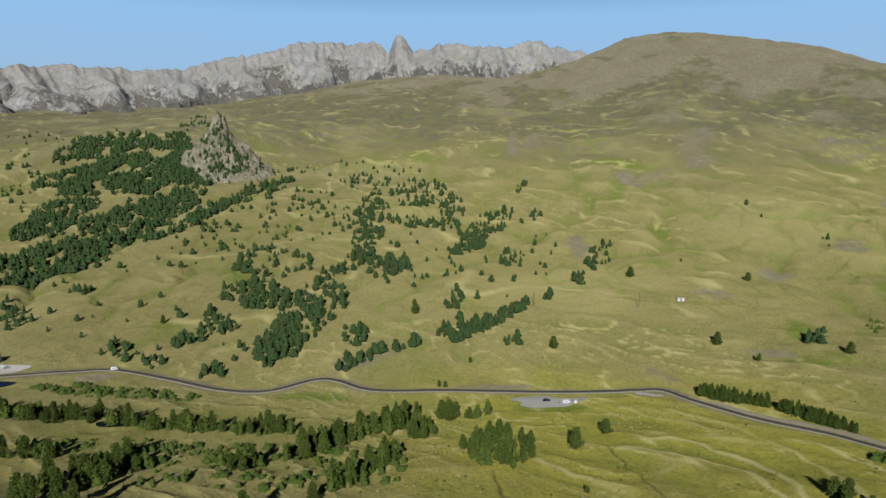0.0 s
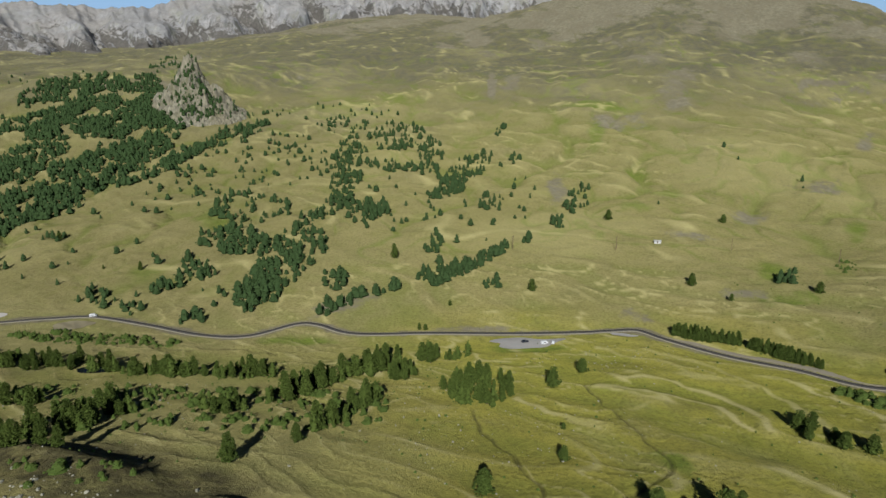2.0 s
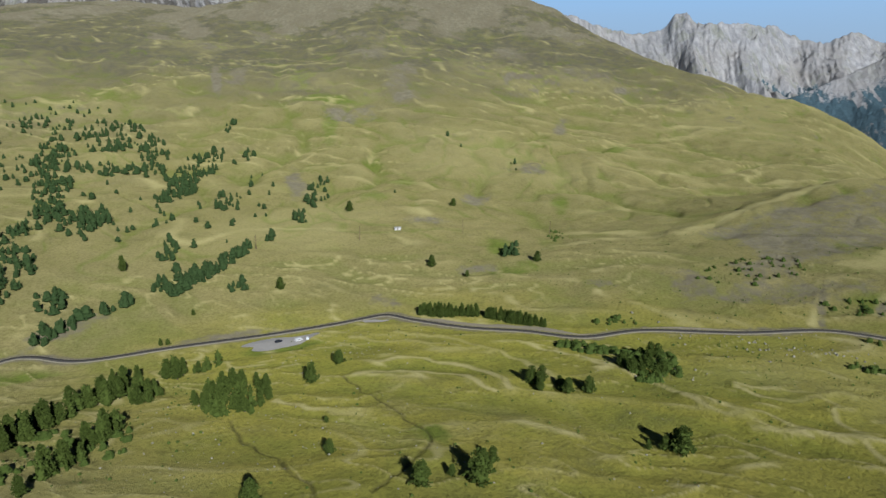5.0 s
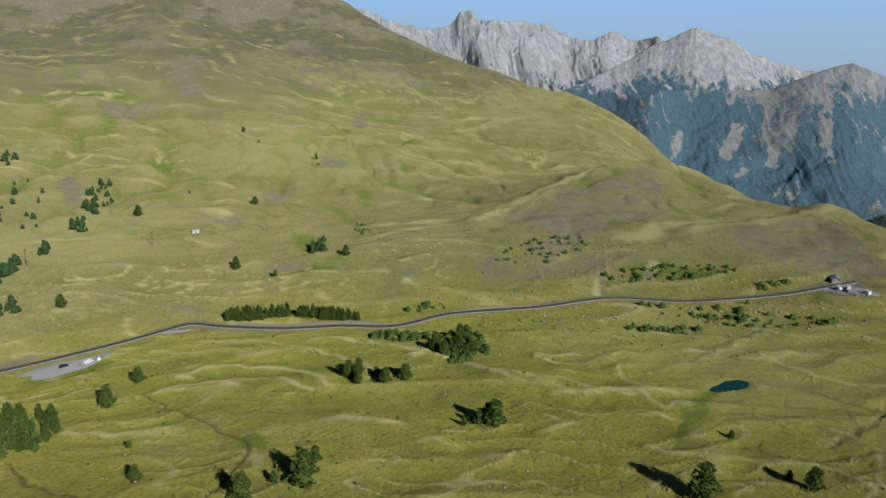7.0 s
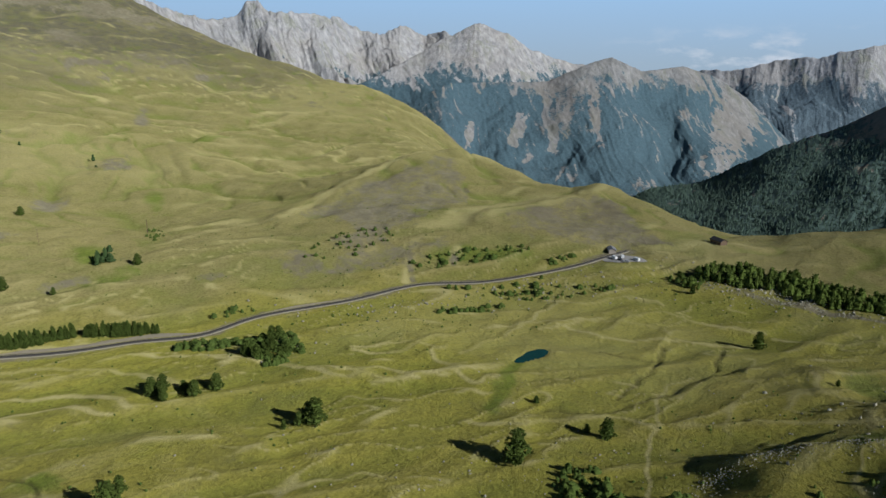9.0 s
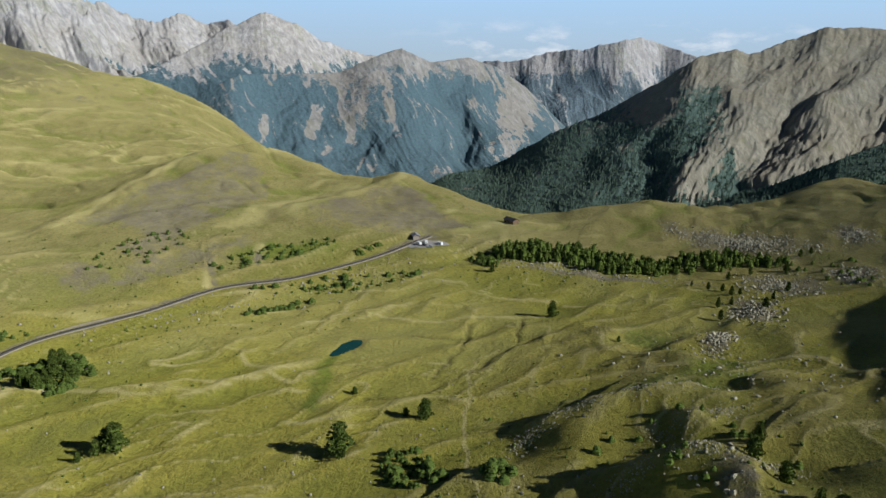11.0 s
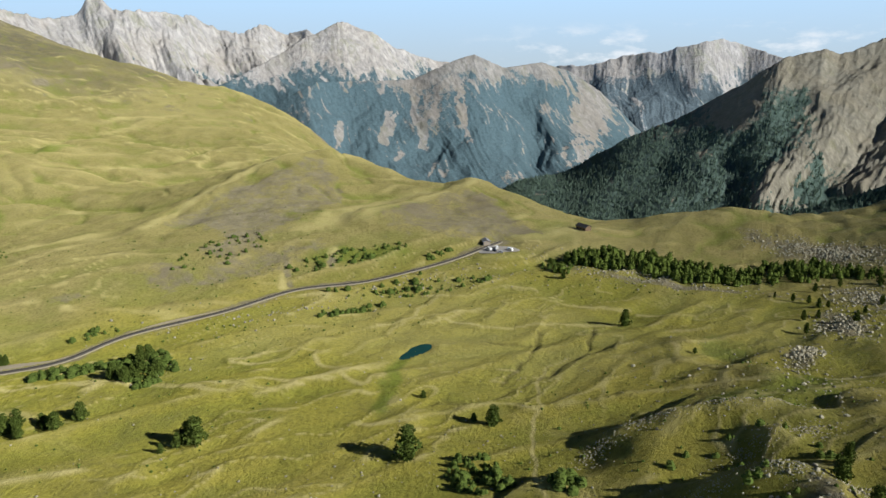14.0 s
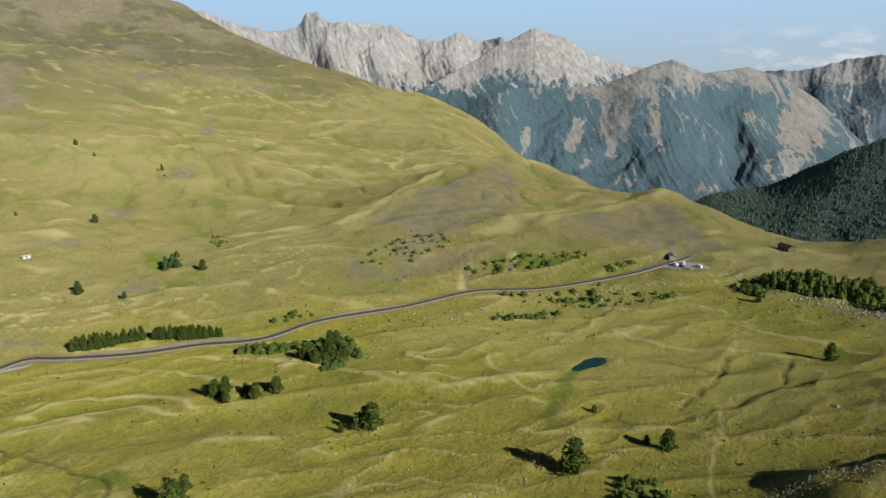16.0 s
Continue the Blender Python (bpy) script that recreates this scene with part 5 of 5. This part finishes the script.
# ---- gravel yards, laid on the ground ----
tagged(new("gravel_yard", disc_mesh("gravel_yard", 62, 365, 0.25, 20, 9.0, -0.05, GRAVEL, rings=8, wobble=0.16, drape=True)), "pale gravel lay-by beside the road", "lay-by", kind="structure")
tagged(new("gravel_yard", disc_mesh("gravel_yard", 446, 128, 0.25, 10, 14, 0.5, YARD_GRAVEL, rings=8, wobble=0.14, drape=True)), "grey gravel parking yard at the pass", "yard", kind="structure")
tagged(new("gravel_yard", disc_mesh("gravel_yard", 122, 371, 0.25, 8, 2.5, -0.45, GRAVEL, rings=6, wobble=0.1, drape=True)), "small pale gravel turnout beside the road", "turnout", kind="structure")
tagged(new("gravel_yard", disc_mesh("gravel_yard", -300, 440, 0.25, 16, 7, 0.2, GRAVEL, rings=8, wobble=0.1, drape=True)), "gravel forecourt beside the white house", "forecourt", kind="structure")
tagged(new("bare_clearing", disc_mesh("bare_clearing", -228, 421, 0.25, 13, 9, 0.0, plain("pale_sand", (0.34, 0.29, 0.17), 0.95, size=5), rings=7, wobble=0.12, drape=True)), "pale bare clearing below the road", "clearing", kind="structure")


# ---- small built things ----
def box_mesh(name, size, at, mat, bevel=0.05, taper=0.0):
    bm = bmesh.new()
    bmesh.ops.create_cube(bm, size=1.0)
    for v in bm.verts:
        k = 1 - taper * (v.co.z > 0)
        v.co = Vector((v.co.x * size[0] * k, v.co.y * size[1] * k, v.co.z * size[2])) + Vector(at)
    if bevel:
        bmesh.ops.bevel(bm, geom=list(bm.edges), offset=bevel, segments=2, affect="EDGES")
    me = bpy.data.meshes.new(name)
    bm.to_mesh(me), bm.free()
    me.materials.append(mat)
    return me


def roof_mesh(name, length, width, rise, over, mat, z):
    """A gabled roof with real thickness."""
    x, y = length / 2 + over, width / 2 + over
    verts = [(-x, -y, z), (x, -y, z), (x, 0, z + rise), (-x, 0, z + rise), (x, y, z), (-x, y, z)]
    verts += [(a, b, c - 0.2) for a, b, c in verts]
    faces = [(0, 1, 2, 3), (3, 2, 4, 5), (7, 6, 9, 8), (8, 9, 11, 10), (1, 0, 6, 7), (5, 4, 10, 11), (2, 1, 7, 8), (4, 2, 8, 10), (0, 3, 9, 6), (3, 5, 11, 9)]
    me = bpy.data.meshes.new(name)
    me.from_pydata(verts, [], faces)
    me.materials.append(mat)
    return me


def gable_mesh(name, length, width, height, rise, mat):
    x, y = length / 2, width / 2
    verts = [(-x, -y, -1), (x, -y, -1), (x, y, -1), (-x, y, -1), (-x, -y, height), (x, -y, height), (x, y, height), (-x, y, height), (-x, 0, height + rise - 0.2), (x, 0, height + rise - 0.2)]
    faces = [(0, 1, 5, 4), (2, 3, 7, 6), (1, 2, 6, 9, 5), (3, 0, 4, 8, 7), (3, 2, 1, 0)]
    me = bpy.data.meshes.new(name)
    me.from_pydata(verts, [], faces)
    me.materials.append(mat)
    return me


WHITE_WALL = plain("white_render", (0.72, 0.70, 0.66), 0.85, size=2)
STONE_WALL = plain("stone_wall", (0.33, 0.29, 0.24), 0.9, vary=0.35, size=0.6)
GREY_ROOF = plain("grey_sheet_roof", (0.30, 0.30, 0.31), 0.5, 0.3, size=2)
PALE_ROOF = plain("pale_sheet_roof", (0.66, 0.65, 0.60), 0.5, 0.1, size=2)
DARK_GLASS = plain("dark_glass", (0.03, 0.035, 0.04), 0.08)
WOOD_BROWN = plain("weathered_wood", (0.16, 0.11, 0.07), 0.9, vary=0.3, size=0.5)
RUBBER = plain("rubber", (0.02, 0.02, 0.022), 0.85)
CHROME = plain("steel", (0.55, 0.55, 0.56), 0.35, 0.9)


def house(x, y, turn, length, width, height, rise, wall_mat, roof_mat, label, windows=4, floors=2, name="house"):
    ob = tagged(new(name), label, "house")
    ob.matrix_world = Matrix.LocRotScale((x, y, height_at(x, y)), Euler((0, 0, turn)), None)
    part("wall", gable_mesh("wall", length, width, height, rise, wall_mat), ob)
    part("roof", roof_mesh("roof", length, width, rise, 0.5, roof_mat, height), ob)
    for s in (-1, 1):
        for f in range(floors):
            for k in range(windows):
                wx, wz = (k - (windows - 1) / 2) * length / windows, 1.6 + 2.7 * f
                if s < 0 and f == 0 and k == windows // 2:
                    part("door", box_mesh("door", (1.0, 0.14, 2.1), (wx, s * width / 2, 1.05), WOOD_BROWN, 0.02), ob, "brown wooden door")
                    continue
                frame_ob = part("window", box_mesh("window", (1.25, 0.16, 1.35), (wx, s * width / 2, wz), WOOD_BROWN, 0.02), ob)
                part("pane", box_mesh("pane", (1.0, 0.2, 1.1), (wx, s * width / 2, wz), DARK_GLASS, 0.0), frame_ob, "dark window pane")
    if floors > 1:
        part("chimney", box_mesh("chimney", (0.8, 0.8, 2.0), (length * 0.25, 0, height + rise), STONE_WALL, 0.05), ob, "stone chimney")
    return ob


house(-318, 452, 0.12, 15, 10, 5.8, 1.6, WHITE_WALL, GREY_ROOF, "white two-storey house with grey roof beside the road")
house(193.6, 520.5, -0.15, 5.0, 3.0, 1.9, 0.5, WHITE_WALL, PALE_ROOF, "small white hut alone on the slope", 1, 1, "hut")
house(459, 141, 0.5, 8, 5, 2.6, 1.4, STONE_WALL, GREY_ROOF, "low stone building at the pass yard", 2, 1, "stone_building")
house(519, 79, 0.9, 11, 6, 3.2, 1.8, WOOD_BROWN, plain("dark_slate", (0.05, 0.05, 0.055), 0.6), "dark wooden building on the saddle of the pass", 3, 1, "mountain_lodge")


def vehicle(x, y, turn, length, height, paint, label, name="car", van=False):
    """A parked car or camper: body with bonnet and cabin, windows, wheels and lamps."""
    ob = tagged(new(name), label, "vehicle")
    ob.matrix_world = Matrix.LocRotScale((x, y, height_at(x, y) + 0.1), Euler((0, 0, turn)), None)
    wide = 1.8 if not van else 2.1
    sill = 0.95 if not van else height - 0.9
    part("body", box_mesh("body", (length, wide, sill - 0.3), (0, 0, 0.3 + (sill - 0.3) / 2), paint, 0.14), ob)
    part("cabin", box_mesh("cabin", (length * (0.58 if not van else 0.8), wide * 0.94, height - sill + 0.1), (-0.08 * length, 0, sill + (height - sill) / 2), paint, 0.12, 0.16 if not van else 0.05), ob)
    zed = sill + 0.25 if not van else height * 0.62
    for s in (-1, 1):
        part("side_window", box_mesh("side_window", (length * 0.42, 0.06, 0.38), (-0.06 * length, s * wide * 0.455, zed), DARK_GLASS, 0.02), ob)
        part("headlight", box_mesh("headlight", (0.08, 0.32, 0.16), (length / 2, s * wide * 0.34, 0.72), CHROME, 0.03), ob)
    part("windscreen", box_mesh("windscreen", (0.08, wide * 0.76, 0.42), (length * (0.19 if not van else 0.33), 0, zed), DARK_GLASS, 0.02), ob)
    for sx in (-0.31, 0.31):
        for s in (-1, 1):
            bm = bmesh.new()
            bmesh.ops.create_cone(bm, cap_ends=True, segments=18, radius1=0.33, radius2=0.33, depth=0.22, matrix=Matrix.Translation((sx * length, s * wide * 0.46, 0.33)) @ Matrix.Rotation(radians(90), 4, "X"))
            me = bpy.data.meshes.new("wheel")
            bm.to_mesh(me), bm.free()
            me.materials.append(RUBBER)
            wheel = part("wheel", me, ob)
            bm = bmesh.new()
            bmesh.ops.create_cone(bm, cap_ends=True, segments=12, radius1=0.19, radius2=0.19, depth=0.25, matrix=Matrix.Translation((sx * length, s * wide * 0.46, 0.33)) @ Matrix.Rotation(radians(90), 4, "X"))
            me = bpy.data.meshes.new("rim")
            bm.to_mesh(me), bm.free()
            me.materials.append(CHROME)
            part("rim", me, wheel)
    return ob


PAINT_WHITE, PAINT_DARK, PAINT_GREY = plain("white_paint", (0.78, 0.78, 0.76), 0.3, vary=0.04), plain("dark_paint", (0.03, 0.035, 0.045), 0.25), plain("silver_paint", (0.45, 0.46, 0.47), 0.3, 0.4)
vehicle(-221.5, 437.8, 0.25, 4.6, 1.9, PAINT_WHITE, "white van on the mountain road", "van", True)
vehicle(62, 365.5, 0.2, 4.4, 1.5, PAINT_DARK, "dark car parked on the gravel lay-by")
vehicle(73, 363, 0.4, 4.6, 1.9, PAINT_WHITE, "white van parked on the gravel lay-by", "van", True)
vehicle(78, 362, 1.35, 4.2, 1.5, PAINT_WHITE, "white car standing beside a van on gravel")
vehicle(444, 134, 0.9, 5.0, 2.3, PAINT_WHITE, "white camper parked at the pass yard", "camper", True)
vehicle(449.5, 130, 0.4, 4.5, 2.0, PAINT_WHITE, "white van parked at the pass yard", "van", True)
vehicle(438, 124, 1.9, 4.4, 1.5, PAINT_GREY, "silver car parked at the pass yard")
vehicle(446, 119, 1.1, 4.8, 2.2, PAINT_WHITE, "white camper at the edge of the pass yard", "camper", True)
vehicle(441, 129, 0.8, 4.3, 1.5, PAINT_DARK, "dark car parked at the pass yard")
vehicle(-303, 446, 0.3, 4.4, 1.5, PAINT_WHITE, "white car parked beside the house")
vehicle(-298, 443, 0.5, 4.4, 1.5, PAINT_GREY, "silver car parked beside the house")


def pylon(x, y, turn, tall=11.0):
    """A power pole of two legs and a cross-arm."""
    ob = tagged(new("power_pole"), "weathered wooden double power pole on the slope", "pole", "power poles")
    ob.matrix_world = Matrix.LocRotScale((x, y, height_at(x, y)), Euler((0, 0, turn)), None)
    for s in (-1, 1):
        part("pole", box_mesh("pole", (0.26, 0.26, tall + 1), (s * 1.0, 0, tall / 2 - 0.5), WOOD_BROWN, 0.06, 0.3), ob)
    part("cross_arm", box_mesh("cross_arm", (4.4, 0.2, 0.24), (0, 0, tall - 0.5), WOOD_BROWN, 0.03), ob)
    for k in (-1.9, 0, 1.9):
        part("insulator", box_mesh("insulator", (0.14, 0.14, 0.5), (k, 0, tall - 0.12), DARK_GLASS, 0.04), ob)
    return ob


for x, y in ((156, 507), (242, 493), (315, 472), (76, 522)):
    pylon(x, y, 1.1)


# ---- boulders ----
def boulder_verts(rng, detail=1):
    bm = bmesh.new()
    bmesh.ops.create_icosphere(bm, subdivisions=detail, radius=1.0)
    v = np.array([p.co for p in bm.verts])
    f = np.array([[p.index for p in face.verts] for face in bm.faces])
    bm.free()
    for _ in range(5):
        n = rng.normal(0, 1, 3)
        n /= np.linalg.norm(n)
        d = v @ n
        cut = rng.uniform(0.45, 0.8)
        v = v - np.where(d > cut, d - cut, 0)[:, None] * n
    return v * rng.uniform(0.7, 1.2, 3) * (1 + rng.normal(0, 0.05, (len(v), 1))), f


rng = np.random.default_rng(23)
BLOCKS = [boulder_verts(rng, 2) for _ in range(6)]
SMALL = [boulder_verts(rng, 1) for _ in range(8)]
BLOCK_MESHES = [mesh_from("boulder", v, f, STONE, False) for v, f in BLOCKS]


def boulder(x, y, size):
    ob = new("boulder", BLOCK_MESHES[int(rng.integers(6))])
    ob.matrix_world = Matrix.LocRotScale((x, y, height_at(x, y) + 0.2 * size), Euler([float(w) for w in rng.random(3) * 6.28]), [float(size * s) for s in rng.uniform(0.75, 1.2, 3)])
    return tagged(ob, "grey-brown weathered boulder lying in the grass", "boulder", "boulders on the pasture")


BOULDER_FIELDS = [(295, -50, 12, -9, -16, 2, 30), (150, -34, -6, -12, -14, 3, 5), (365, -77, -4, -14, -30, 6, 60), (422, -100, -11, -23, -29, 6, 40), (534, -95, -20, -47, -23, 3, 60)]
for row in BOULDER_FIELDS:
    for x, y in zip(*in_patch(rng, row)):
        boulder(x, y, rng.uniform(0.4, 1.15))


def stones(name, label, rows, seed, low, high):
    rng = np.random.default_rng(seed)
    verts, faces, n = [], [], 0
    for row in rows:
        x, y = in_patch(rng, row)
        spread = 0.35 + 1.1 * rng.random(len(x)) ** 1.5
        x, y = row[0] + (x - row[0]) * spread, row[1] + (y - row[1]) * spread
        keep = nearest(x, y, ROAD)[0] > 5
        x, y = x[keep], y[keep]
        for a, b, c in zip(x, y, ground_height(x, y)):
            v, f = SMALL[int(rng.integers(len(SMALL)))]
            s, w = low + (high - low) * rng.random() ** 2.5, rng.random() * 6.28
            p = np.stack([v[:, 0] * np.cos(w) - v[:, 1] * np.sin(w), v[:, 0] * np.sin(w) + v[:, 1] * np.cos(w), v[:, 2]], -1) * s
            verts.append(p + (a, b, c + 0.15 * s)), faces.append(f + n)
            n += len(v)
    return tagged(new(name, mesh_from(name, np.concatenate(verts), np.concatenate(faces), STONE, False)), label, "stones", kind="stuff")


STONE_FIELDS = [(-105, 170, 40, -6, -4, 16, 90), (295, -50, 14, -11, -19, 2, 220), (150, -34, -9, -16, -18, 4, 60), (428, 5, -4, -62, -12, 0, 260), (440, 60, -10, -50, -30, 10, 260), (254, -61, -61, -31, 20, -71, 300), (380, 150, -40, 60, -25, -14, 200), (300, 230, 60, -60, -18, -18, 160), (215, 230, 22, -14, -8, -12, 60), (534, -95, -20, -47, -23, 3, 1700), (365, -77, -4, -14, -30, 6, 420), (422, -100, -11, -23, -29, 6, 600), (442, -144, -11, -12, -21, 6, 420), (443, 12, 11, -60, -10, 0, 500), (530, -171, -11, -13, -19, 5, 500)]
stones("scree_stones", "pale scattered stones and talus on the pasture", STONE_FIELDS, 31, 0.25, 1.05)
BANKS = [((a[0] + b[0]) / 2, (a[1] + b[1]) / 2, (b[0] - a[0]) * 0.6, (b[1] - a[1]) * 0.6, (a[1] - b[1]) * 0.3, (b[0] - a[0]) * 0.3, 330) for k in (0, 2, 3) for a, b in zip(MORAINES[k], MORAINES[k][1:])]
stones("bank_stones", "dense small pale stones on the moraine banks", BANKS, 39, 0.10, 0.36)
stones("meadow_stones", "small stones strewn over the pasture", [(150, 60, 110, -100, 60, 90, 500), (30, 230, 120, 0, 0, 80, 220), (-110, 260, 90, 0, 0, 60, 120), (110, 330, 70, 10, 0, 24, 130)], 37, 0.2, 0.6)
